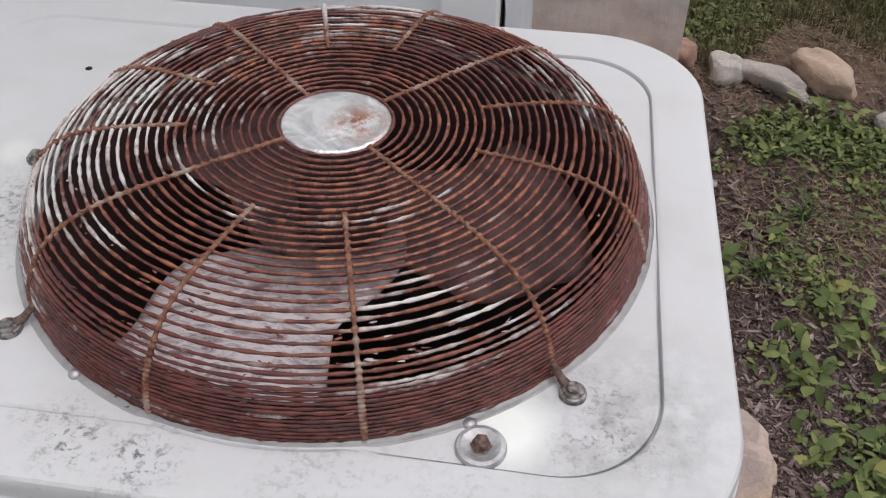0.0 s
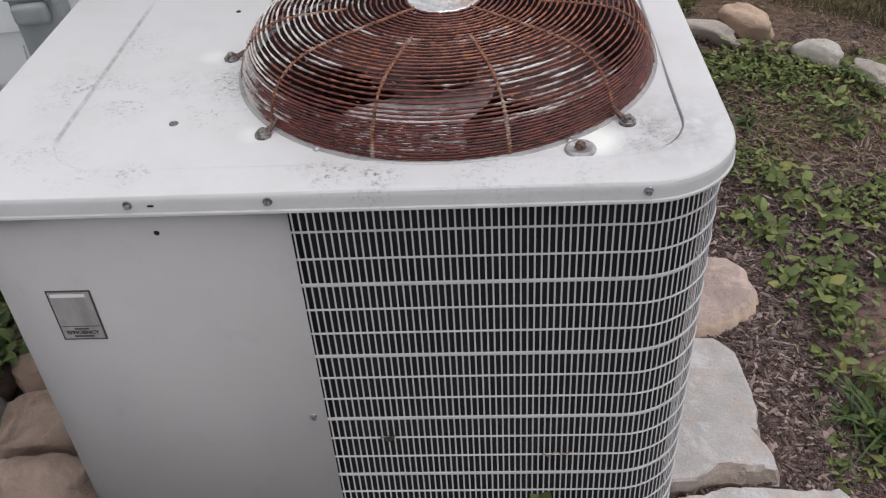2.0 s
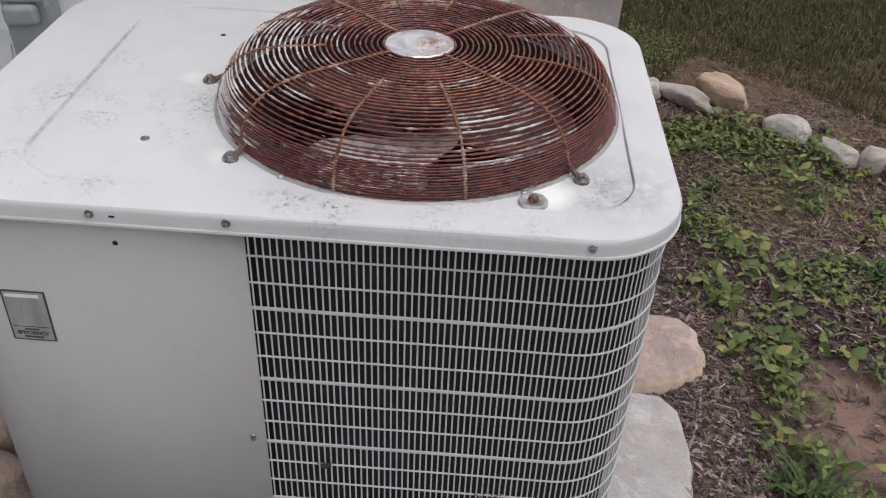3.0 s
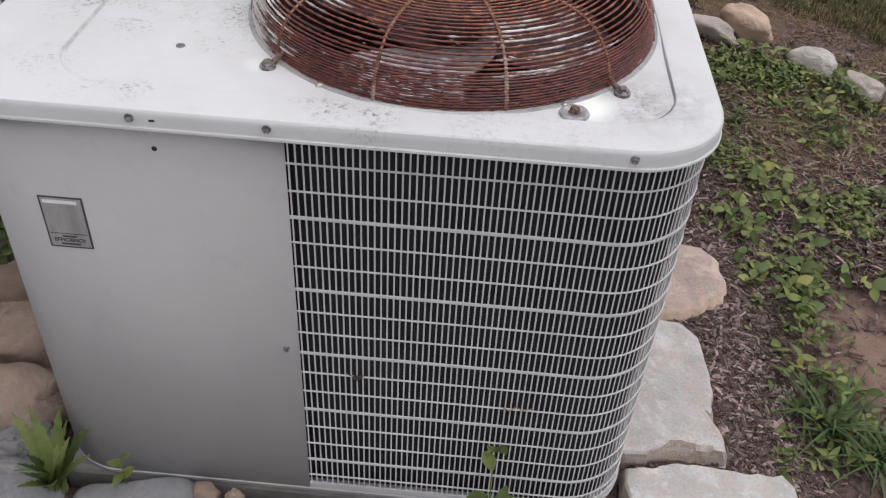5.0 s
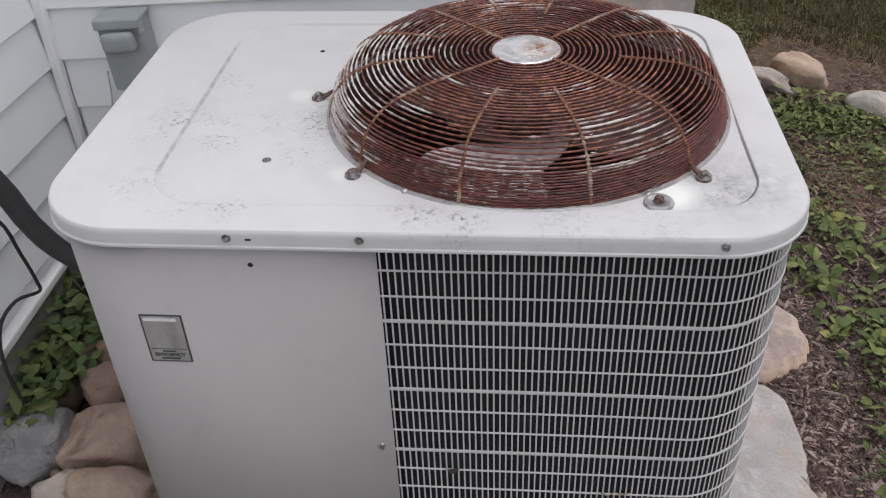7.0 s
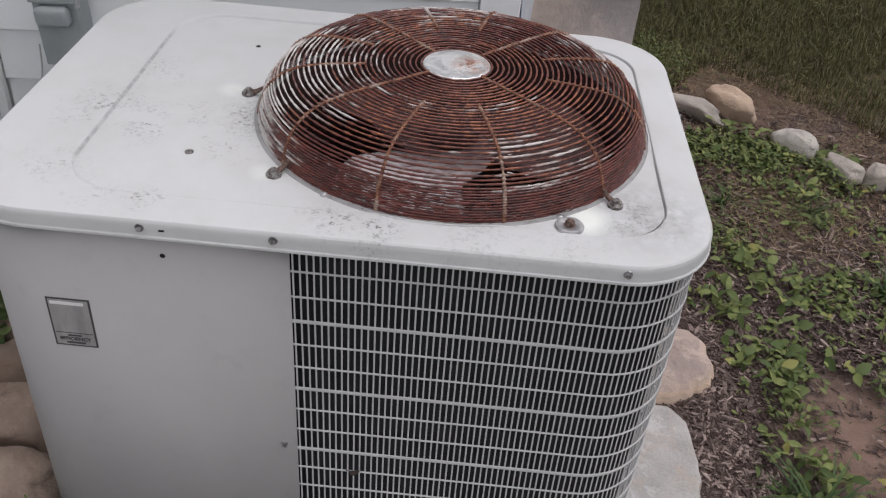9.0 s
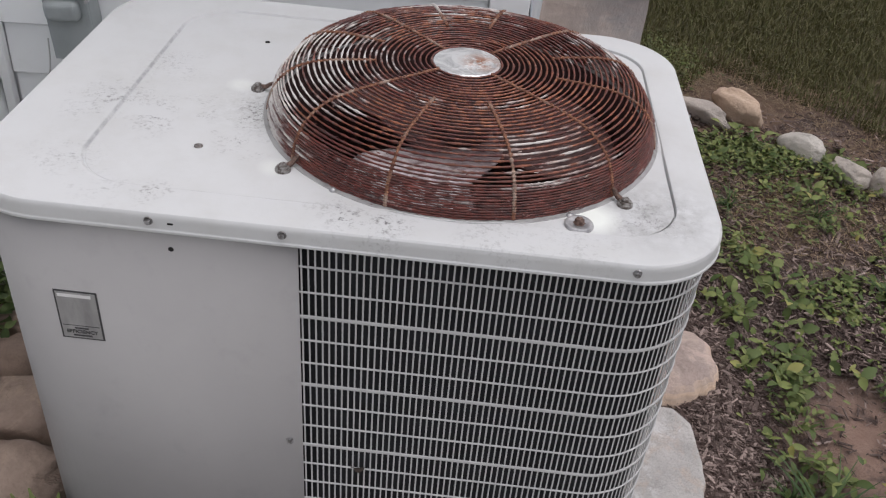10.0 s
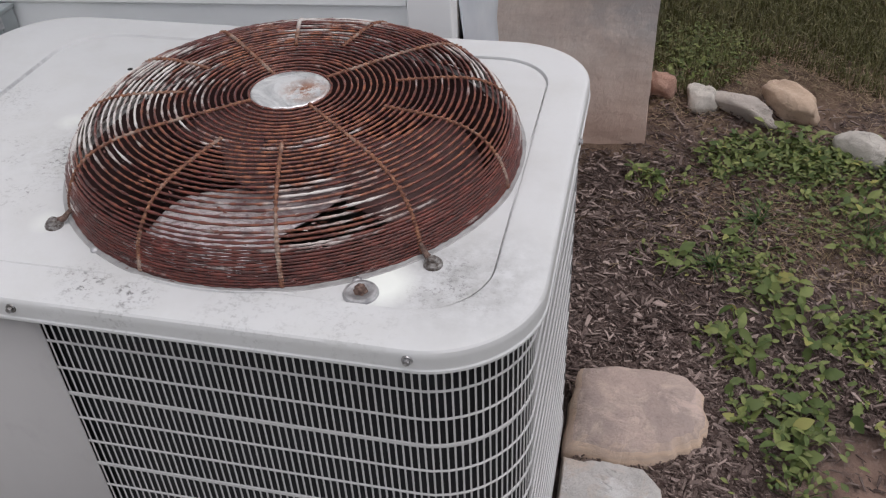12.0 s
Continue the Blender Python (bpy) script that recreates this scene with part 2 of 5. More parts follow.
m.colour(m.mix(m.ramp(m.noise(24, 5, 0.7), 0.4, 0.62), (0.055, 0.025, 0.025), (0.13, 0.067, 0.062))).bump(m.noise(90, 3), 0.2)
BLADE_SHADED = m.m

m = Mat("galvanised", 0.45, 0.7)
m.colour(m.mix(m.ramp(m.noise(60, 4), 0.4, 0.6), (0.55, 0.55, 0.56), (0.33, 0.33, 0.34))).bump(m.noise(150, 3), 0.2)
ZINC = m.m

m = Mat("rim_metal", 0.42, 0.1)
m.colour(m.mix(m.ramp(m.noise(26, 5, 0.7), 0.42, 0.66), (0.40, 0.40, 0.40), (0.28, 0.275, 0.27))).bump(m.noise(120, 3), 0.2)
RIM = m.m

m = Mat("old_screw", 0.5, 0.7)
m.colour(m.mix(m.ramp(m.noise(160, 4), 0.4, 0.6), (0.34, 0.33, 0.32), (0.12, 0.10, 0.09))).bump(m.noise(300, 3), 0.3)
SCREW = m.m
m = Mat("bright_screw", 0.32, 0.8)
m.colour(m.mix(m.ramp(m.noise(160, 4), 0.4, 0.6), (0.40, 0.40, 0.41), (0.16, 0.155, 0.15))).bump(m.noise(300, 3), 0.2)
BRIGHT_SCREW = m.m
m = Mat("rusty_bolt", 0.75, 0.2)
m.colour(m.mix(m.ramp(m.noise(160, 4), 0.4, 0.6), (0.075, 0.042, 0.034), (0.20, 0.135, 0.11))).bump(m.noise(300, 3), 0.4)
BOLT = m.m
BLACKHOLE = Mat("hole_black", 0.9).colour((0.01, 0.01, 0.01)).m

m = Mat("label_foil", 0.38, 0.6)
m.colour(m.mix(m.ramp(m.noise(30, 4, 0.6, m.scaled((1, 1, 0.3))), 0.35, 0.7), (0.42, 0.42, 0.42), (0.27, 0.27, 0.27))).bump(m.noise(60, 3), 0.1)
FOIL = m.m
LABEL_DARK = Mat("label_ink", 0.6).colour((0.05, 0.05, 0.052)).m
LABEL_PALE = Mat("label_pale", 0.4).colour((0.75, 0.75, 0.75)).m

m = Mat("vinyl_siding", 0.5)
grain = m.noise(60, 4, 0.6, m.scaled((0.15, 0.15, 1.0)))
c = m.mix(m.ramp(m.noise(2.5, 4), 0.35, 0.7), (0.905, 0.93, 0.94), (0.855, 0.88, 0.895))
m.colour(m.mix(m.math("MULTIPLY", m.ramp(m.noise(14, 5, 0.7), 0.6, 0.8), 0.12), c, (0.6, 0.6, 0.57))).bump(grain, 0.12)
SIDING = m.m
m = Mat("white_trim", 0.45)
m.colour(m.mix(m.ramp(m.noise(4, 4), 0.35, 0.7), (0.92, 0.93, 0.94), (0.85, 0.865, 0.88)))
m.bump(m.noise(50, 3), 0.06)
TRIM = m.m
m = Mat("thin_flashing", 0.35, 0.1)
m.colour(m.mix(m.ramp(m.noise(9, 4), 0.35, 0.7), (0.74, 0.78, 0.84), (0.64, 0.68, 0.75))).bump(m.noise(14, 3), 0.5, 0.01)
FLASH = m.m
m = Mat("grey_box_paint", 0.5)
m.colour(m.mix(m.ramp(m.noise(14, 4), 0.35, 0.7), (0.36, 0.395, 0.40), (0.29, 0.32, 0.325))).bump(m.noise(220, 3), 0.1)
BOXGREY = m.m
m = Mat("black_rubber", 0.7)
m.colour(m.mix(m.noise(40, 4), (0.012, 0.012, 0.013), (0.035, 0.035, 0.037))).bump(m.noise(140, 3), 0.3)
RUBBER = m.m
CABLE_WHITE = Mat("pale_cable", 0.5).colour((0.6, 0.6, 0.6)).m

m = Mat("parged_concrete", 0.9)
c = m.mix(m.ramp(m.noise(4.5, 6, 0.6), 0.38, 0.62), (0.80, 0.69, 0.63), (0.70, 0.635, 0.60))
c = m.mix(m.math("MULTIPLY", m.blob((0.90, 1.71, 0.76), 0.34, 0.15), m.ramp(m.noise(9, 6, 0.65), 0.36, 0.54)), c, (0.25, 0.255, 0.28))
c = m.mix(m.math("MULTIPLY", m.ramp(m.noise(6, 6, 0.7, m.scaled((0.6, 1, 1.6))), 0.44, 0.62), 0.45), c, (0.50, 0.40, 0.36))
c = m.mix(m.math("MULTIPLY", m.ramp(m.math("ADD", m.axis("Z"), m.math("MULTIPLY", m.noise(8, 5, 0.7), 0.3)), 0.35, 0.70, 1.0, 0.0), 0.7), c, (0.54, 0.35, 0.265))
m.colour(c).bump(m.noise(38, 7, 0.7), 0.55, 0.012)
PARGE = m.m
m = Mat("cast_concrete", 0.9)
m.colour(m.mix(m.ramp(m.noise(12, 6, 0.6), 0.38, 0.62), (0.30, 0.29, 0.28), (0.21, 0.2, 0.19))).bump(m.noise(90, 6, 0.7), 0.4, 0.004)
PAD = m.m


def stone_material(name, a, b, c3, broken=None):
    """Mottled stone; broken is the earthy colour of its split edges."""
    m = Mat(name, 0.85)
    c = m.mix(m.ramp(m.noise(7, 6, 0.62), 0.38, 0.62), a, b)
    c = m.mix(m.math("MULTIPLY", m.ramp(m.noise(13, 6, 0.7, None, 0.8), 0.5, 0.66), 0.75), c, c3)
    c = m.mix(m.math("MULTIPLY", m.ramp(m.noise(4.0, 5, 0.65), 0.5, 0.62), 0.3), c, tuple(v * 0.66 for v in b))
    c = m.mix(m.math("MULTIPLY", m.ramp(m.noise(160, 4, 0.7), 0.5, 0.7), 0.35), c, tuple(v * 0.55 for v in a))
    if broken:
        # worn pale patches and a dusting of rose
        c = m.mix(m.math("MULTIPLY", m.ramp(m.noise(10, 7, 0.72, None, 0.6), 0.54, 0.62), 0.6), c, tuple(min(0.72, v * 1.4) for v in a))
        c = m.mix(m.math("MULTIPLY", m.ramp(m.noise(24, 6, 0.75), 0.52, 0.68), 0.4), c, tuple(v * 0.72 for v in b))
        n = m.t.nodes.new("ShaderNodeSeparateXYZ")
        m.link(m.geo.outputs["True Normal"], n.inputs[0])
        layers = m.ramp(m.noise(9, 5, 0.7, m.scaled((1, 1, 9))), 0.35, 0.6, 0.45, 1.0)
        c = m.mix(m.math("MULTIPLY", m.ramp(n.outputs[2], 0.55, 0.85, 1.0, 0.0), layers), c, broken)
    # fine wandering cracks, here and there
    crack = m.ramp(m.math("ABSOLUTE", m.math("ADD", m.noise(6, 5, 0.6, m.scaled((0.7, 1.4, 2.0)), 0.6), -0.5)), 0.004, 0.012, 1.0, 0.0)
    crack = m.math("MULTIPLY", crack, m.ramp(m.noise(5, 3), 0.48, 0.58))
    c = m.mix(m.math("MULTIPLY", crack, 0.25), c, tuple(v * 0.4 for v in b))
    m.colour(c).bump(m.math("SUBTRACT", m.noise(30, 9, 0.75), m.math("MULTIPLY", crack, 0.3)), 0.9, 0.012)
    return m.m


TAN = stone_material("tan_fieldstone", (0.45, 0.345, 0.28), (0.33, 0.245, 0.20), (0.55, 0.415, 0.32))
ROSE = stone_material("rose_boulder", (0.50, 0.39, 0.345), (0.39, 0.315, 0.285), (0.64, 0.52, 0.44), (0.66, 0.50, 0.375))
GREY = stone_material("grey_fieldstone", (0.32, 0.322, 0.33), (0.225, 0.225, 0.235), (0.42, 0.41, 0.39))
PALE = stone_material("pale_flagstone", (0.60, 0.575, 0.555), (0.47, 0.455, 0.44), (0.58, 0.47, 0.39), (0.40, 0.32, 0.26))
ORANGE = stone_material("orange_fieldstone", (0.63, 0.465, 0.345), (0.52, 0.39, 0.295), (0.70, 0.55, 0.43))
STONE_GREY = stone_material("weathered_fieldstone", (0.55, 0.49, 0.44), (0.42, 0.375, 0.34), (0.64, 0.57, 0.51))
RED = stone_material("red_fieldstone", (0.42, 0.25, 0.19), (0.32, 0.19, 0.15), (0.50, 0.33, 0.26))
BROWN = stone_material("brown_fieldstone", (0.35, 0.255, 0.20), (0.26, 0.195, 0.16), (0.43, 0.31, 0.225))
CREAM = stone_material("cream_fieldstone", (0.60, 0.56, 0.51), (0.48, 0.45, 0.41), (0.36, 0.34, 0.31))

# soil with bark litter, bare clay and the lawn's thatch
m = Mat("soil", 0.95)
c = m.mix(m.ramp(m.noise(16, 6, 0.7), 0.38, 0.62), (0.056, 0.037, 0.032), (0.135, 0.092, 0.078))
c = m.mix(m.ramp(m.noise(110, 4, 0.7, m.scaled((1, 0.5, 1))), 0.52, 0.68), c, (0.20, 0.165, 0.152))
clay = m.math("MAXIMUM", m.blob((1.48, 0.54, 0.07), 0.27, 0.3), m.blob((1.531, 0.206, 0.03), 0.30, 0.2))
clay = m.math("MULTIPLY", clay, m.ramp(m.noise(14, 5, 0.7), 0.36, 0.5))
c = m.mix(clay, c, m.mix(m.noise(24, 6, 0.7), (0.24, 0.145, 0.11), (0.36, 0.25, 0.20)))
front = m.math("MULTIPLY", m.ramp(m.axis("Y"), -0.16, -0.05, 1.0, 0.0), m.ramp(m.axis("X"), 0.8, 1.0, 1.0, 0.0))
c = m.mix(front, c, m.mix(m.ramp(m.noise(40, 6, 0.75), 0.4, 0.6), (0.12, 0.108, 0.10), (0.24, 0.22, 0.21)))
# unseen pale ground, added to bounce light onto the condenser's front
bounce_mask = m.math("MULTIPLY", m.ramp(m.axis("Y"), -0.13, -0.10, 1.0, 0.0), m.ramp(m.axis("X"), 1.1, 1.12, 1.0, 0.0))
c = m.mix(bounce_mask, c, m.mix(m.ramp(m.noise(7, 6, 0.65), 0.35, 0.65), (0.60, 0.585, 0.565), (0.50, 0.49, 0.475)))
c = m.mix(m.math("MULTIPLY", m.ramp(m.noise(6, 5), 0.4, 0.55), m.ramp(m.axis("Y"), 1.1, 1.5)), c, m.mix(m.noise(60, 5, 0.7), (0.13, 0.085, 0.060), (0.26, 0.175, 0.128)))
c = m.mix(m.ramp(m.axis("Y"), 2.05, 2.40), c, m.mix(m.noise(30, 5), (0.05, 0.05, 0.022), (0.10, 0.085, 0.042)))
# beyond the bed the lawn goes on
turf = m.mix(m.ramp(m.noise(3, 6, 0.7), 0.35, 0.65), (0.045, 0.055, 0.022), (0.10, 0.10, 0.045))
wander = m.math("MULTIPLY", m.noise(1.3, 5, 0.6), 1.0)
far = m.math("MAXIMUM", m.ramp(m.axis("X"), 2.1, 2.5), m.ramp(m.math("ADD", m.math("MULTIPLY", m.axis("Y"), -0.2), m.math("MULTIPLY", wander, 0.2)), 0.90, 0.94))
far = m.math("MAXIMUM", far, m.math("MULTIPLY", m.ramp(m.axis("X"), -1.5, -1.2, 1.0, 0.0), m.ramp(m.axis("Y"), -0.1, -0.3)))
c = m.mix(far, c, turf)
m.colour(c).bump(m.noise(70, 8, 0.75), 0.8, 0.02)
SOIL = m.m

m = Mat("bark_chip", 0.9)
c = m.mix(m.math("POWER", m.island(), 3.4), (0.052, 0.031, 0.026), (0.41, 0.32, 0.287))
c = m.mix(m.ramp(m.noise(260, 4, 0.7, m.scaled((1, 0.6, 1))), 0.52, 0.68), c, (0.195, 0.150, 0.132))
m.colour(c).bump(m.noise(300, 4), 0.4)
CHIP = m.m


def leaf_material(name, a, b, single=False):
    m = Mat(name, 0.62, 0.0, 0.3)
    pick = m.random() if single else m.island()
    c = m.mix(pick, a, b)
    if single:
        c = m.mix(m.ramp(pick, 0.955, 1.0), c, (b[0] * 1.4, b[1] * 1.1, b[2]))
    c = m.mix(m.math("MULTIPLY", m.ramp(m.noise(40, 4), 0.5, 0.7), 0.4), c, tuple(v * 0.6 for v in a))
    m.colour(c)
    m.b.inputs["Transmission Weight"].default_value = 0.0
    m.b.inputs["Subsurface Weight"].default_value = 0.12
    m.b.inputs["Subsurface Radius"].default_value = (0.004, 0.008, 0.002)
    return m.m


WEED = leaf_material("weed_leaf", (0.055, 0.088, 0.024), (0.195, 0.225, 0.072), True)
COARSE = leaf_material("coarse_grass", (0.028, 0.06, 0.018), (0.075, 0.12, 0.038))
WEED_DARK = leaf_material("ivy_leaf", (0.042, 0.070, 0.024), (0.135, 0.175, 0.060), True)
GRASS = leaf_material("lawn_grass", (0.088, 0.088, 0.034), (0.138, 0.126, 0.054))
SEEDLING = leaf_material("small_weed_leaf", (0.060, 0.090, 0.028), (0.195, 0.215, 0.072))
STRAW = leaf_material("dry_grass", (0.10, 0.066, 0.040), (0.36, 0.265, 0.175))

m = Mat("dead_leaf", 0.8)
m.colour(m.mix(m.noise(120, 4), (0.02, 0.017, 0.015), (0.07, 0.05, 0.04)))
DEAD = m.m

# ---- mesh helpers ----
UP = Vector((0, 0, 1))


def mesh_of(name, verts, faces, material, smooth=False):
    me = bpy.data.meshes.new(name)
    me.from_pydata([tuple(v) for v in verts], [], faces)
    me.validate()
    me.update()
    me.materials.append(material)
    if smooth:
        for p in me.polygons:
            p.use_smooth = True
    return me


def under(ob, parent):
    if parent is not None:
        ob.parent = parent
    return ob


def part(name, me, parent, label="", at=None):
    ob = under(new(name, me), parent)
    if at is not None:
        ob.matrix_basis = at
    if label:
        tagged(ob, label)
    return ob


def thing(name, label, category, group="", kind="", at=None, me=None):
    ob = new(name, me)
    if at is not None:
        ob.matrix_basis = at
    return tagged(ob, label, category, group, kind)


def bm_mesh(name, bm, material, smooth=False):
    me = bpy.data.meshes.new(name)
    bmesh.ops.recalc_face_normals(bm, faces=bm.faces)
    bm.to_mesh(me)
    bm.free()
    me.materials.append(material)
    if smooth:
        for p in me.polygons:
            p.use_smooth = True
    return me


def block(name, size, material, bevel=0.003, centre=(0, 0, 0), segments=2):
    bm = bmesh.new()
    bmesh.ops.create_cube(bm, size=1.0)
    bmesh.ops.scale(bm, vec=size, verts=bm.verts)
    bmesh.ops.translate(bm, vec=centre, verts=bm.verts)
    if bevel:
        bmesh.ops.bevel(bm, geom=bm.edges[:], offset=bevel, segments=segments, affect="EDGES", profile=0.5)
    return bm_mesh(name, bm, material)


def revolve(name, profile, material, segments=48, centre=(0, 0), smooth=True, closed=False):
    """A ring of (radius, height) pairs turned round a vertical axis."""
    verts, faces, n = [], [], len(profile)
    for k in range(segments):
        a = 2 * math.pi * k / segments
        verts += [(centre[0] + r * math.cos(a), centre[1] + r * math.sin(a), z) for r, z in profile]
    for k in range(segments):
        j = (k + 1) % segments
        for i in range(n if closed else n - 1):
            i2 = (i + 1) % n
            faces.append((k * n + i, j * n + i, j * n + i2, k * n + i2))
    return mesh_of(name, verts, faces, material, smooth)


def tube(name, path, radius, material, sides=8, closed=False, wobble=0.0, seed=0):
    """A round wire along a path of points; radius may be a number or one for each point."""
    path = [Vector(p) for p in path]
    n = len(path)
    rng = random.Random(seed)
    verts, faces = [], []
    normal = None
    for i, p in enumerate(path):
        a = path[(i - 1) % n] if closed or i else p
        b = path[(i + 1) % n] if closed or i < n - 1 else p
        along = (b - a).normalized()
        if normal is None:
            normal = along.cross(UP if abs(along.z) < 0.9 else Vector((1, 0, 0))).normalized()
        normal = (normal - along * normal.dot(along)).normalized()
        side = along.cross(normal)
        r = (radius[i] if isinstance(radius, (list, tuple)) else radius) * (1 + wobble * (rng.random() - 0.5))
        for k in range(sides):
            t = 2 * math.pi * k / sides
            verts.append(p + r * (math.cos(t) * normal + math.sin(t) * side))
    for i in range(n if closed else n - 1):
        j = (i + 1) % n
        for k in range(sides):
            k2 = (k + 1) % sides
            faces.append((i * sides + k, i * sides + k2, j * sides + k2, j * sides + k))
    if not closed:
        faces.append(tuple(range(sides))[::-1])
        faces.append(tuple((n - 1) * sides + k for k in range(sides)))
    return mesh_of(name, verts, faces, material, True)


def strip(name, path, inward, section, material, smooth=False):
    """A closed section of (outward, height) pairs swept along a path of ground points."""
    n, s = len(path), len(section)
    verts, faces = [], []
    for p, q in zip(path, inward):
        verts += [(p[0] + q[0] * o, p[1] + q[1] * o, h) for o, h in section]
    for i in range(n - 1):
        for k in range(s):
            k2 = (k + 1) % s
            faces.append((i * s + k, (i + 1) * s + k, (i + 1) * s + k2, i * s + k2))
    faces += [tuple(range(s)), tuple((n - 1) * s + k for k in range(s))[::-1]]
    return mesh_of(name, verts, faces, material, smooth)


def smooth_path(points, n=40):
    pts = [Vector(p) for p in points]
    pts = [2 * pts[0] - pts[1]] + pts + [2 * pts[-1] - pts[-2]]
    out = []
    spans = len(pts) - 3
    for i in range(spans):
        a, b, c, d = pts[i:i + 4]
        m = n // spans
        for k in range(m + (i == spans - 1)):
            t = k / m
            out.append(0.5 * ((2 * b) + (c - a) * t + (2 * a - 5 * b + 4 * c - d) * t * t + (3 * b - a - 3 * c + d) * t ** 3))
    return out


def ground_z(x, y):
    base = 0.125 * y - 0.02
    if y < -0.2:
        base = -0.045 + 0.02 * (y + 0.2)
    base -= 0.035 * max(0.0, 1 - math.hypot((x - 0.80) / 0.32, (y - 1.62) / 0.42))
    if -0.6 < x < 0.84 and y < 0.1:
        base += 0.10 * math.exp(-((y + 0.07) / 0.07) ** 2)
    if y > 4.0:
        base = 0.48 + 0.06 * (1 - math.exp(-(y - 4.0) / 2))
    return base


# ---- structure: ground ----
def ground():
    xs = [-300, -60, -15, -5, -3, -2, -1.4] + [-1.1 + 0.05 * i for i in range(75)] + [2.8, 3.2, 3.8, 5, 8, 15, 60, 300]
    ys = [-300, -60, -15, -6, -3, -2, -1.5] + [-1.2 + 0.05 * i for i in range(90)] + [3.5, 4, 4.5, 5.5, 7, 10, 20, 70, 300]
    verts = []
    for y in ys:
        for x in xs:
            near = -1.2 < x < 3 and -1.2 < y < 3.4
            z = ground_z(x, y) + (0.022 * noise.noise((x * 2.3, y * 2.3, 0)) + 0.010 * noise.noise((x * 9, y * 9, 3)) if near else 0)
            if -0.31 < x < 0.86 and -0.03 < y < 0.80:
                z = min(z, 0.0)
            verts.append((x, y, z))
    w = len(xs)
    faces = [(j * w + i, j * w + i + 1, (j + 1) * w + i + 1, (j + 1) * w + i) for j in range(len(ys) - 1) for i in range(w - 1)]
    return tagged(new("ground", mesh_of("ground", verts, faces, SOIL, True)), "sloping garden soil with bark litter and red clay", "ground", kind="structure")


ground()

# ---- structure: the house corner ----
HOUSE = Matrix.Translation((-0.715, 0.964, 0.843))
# the boards have settled a little out of level
NORTH, WEST = HOUSE @ pose(0, 0, 0, 0, -2.2, 0), HOUSE @ pose(0, 0, -0.008, -2.5, 0, 0)
LAP = 0.1285


def siding_board(name, length, parent, at):
    """One lapped board: its foot stands proud, its head tucks under the next."""
    y0, y1 = (-0.017, -0.003)
    sec = [(y1, LAP + 0.012), (y0, 0.003), (y0 + 0.002, 0.0), (y0 + 0.014, 0.001), (y1 + 0.006, LAP + 0.012)]
    verts = [(x, o, h) for x in (0, length) for o, h in sec]
    n = len(sec)
    faces = [(k, (k + 1) % n, n + (k + 1) % n, n + k) for k in range(n)] + [tuple(range(n))[::-1], tuple(range(n, 2 * n))]
    key = name + str(round(length, 3))
    me = bpy.data.meshes.get(key) or mesh_of(key, verts, faces, SIDING)
    return part("board", me, parent, at=at)


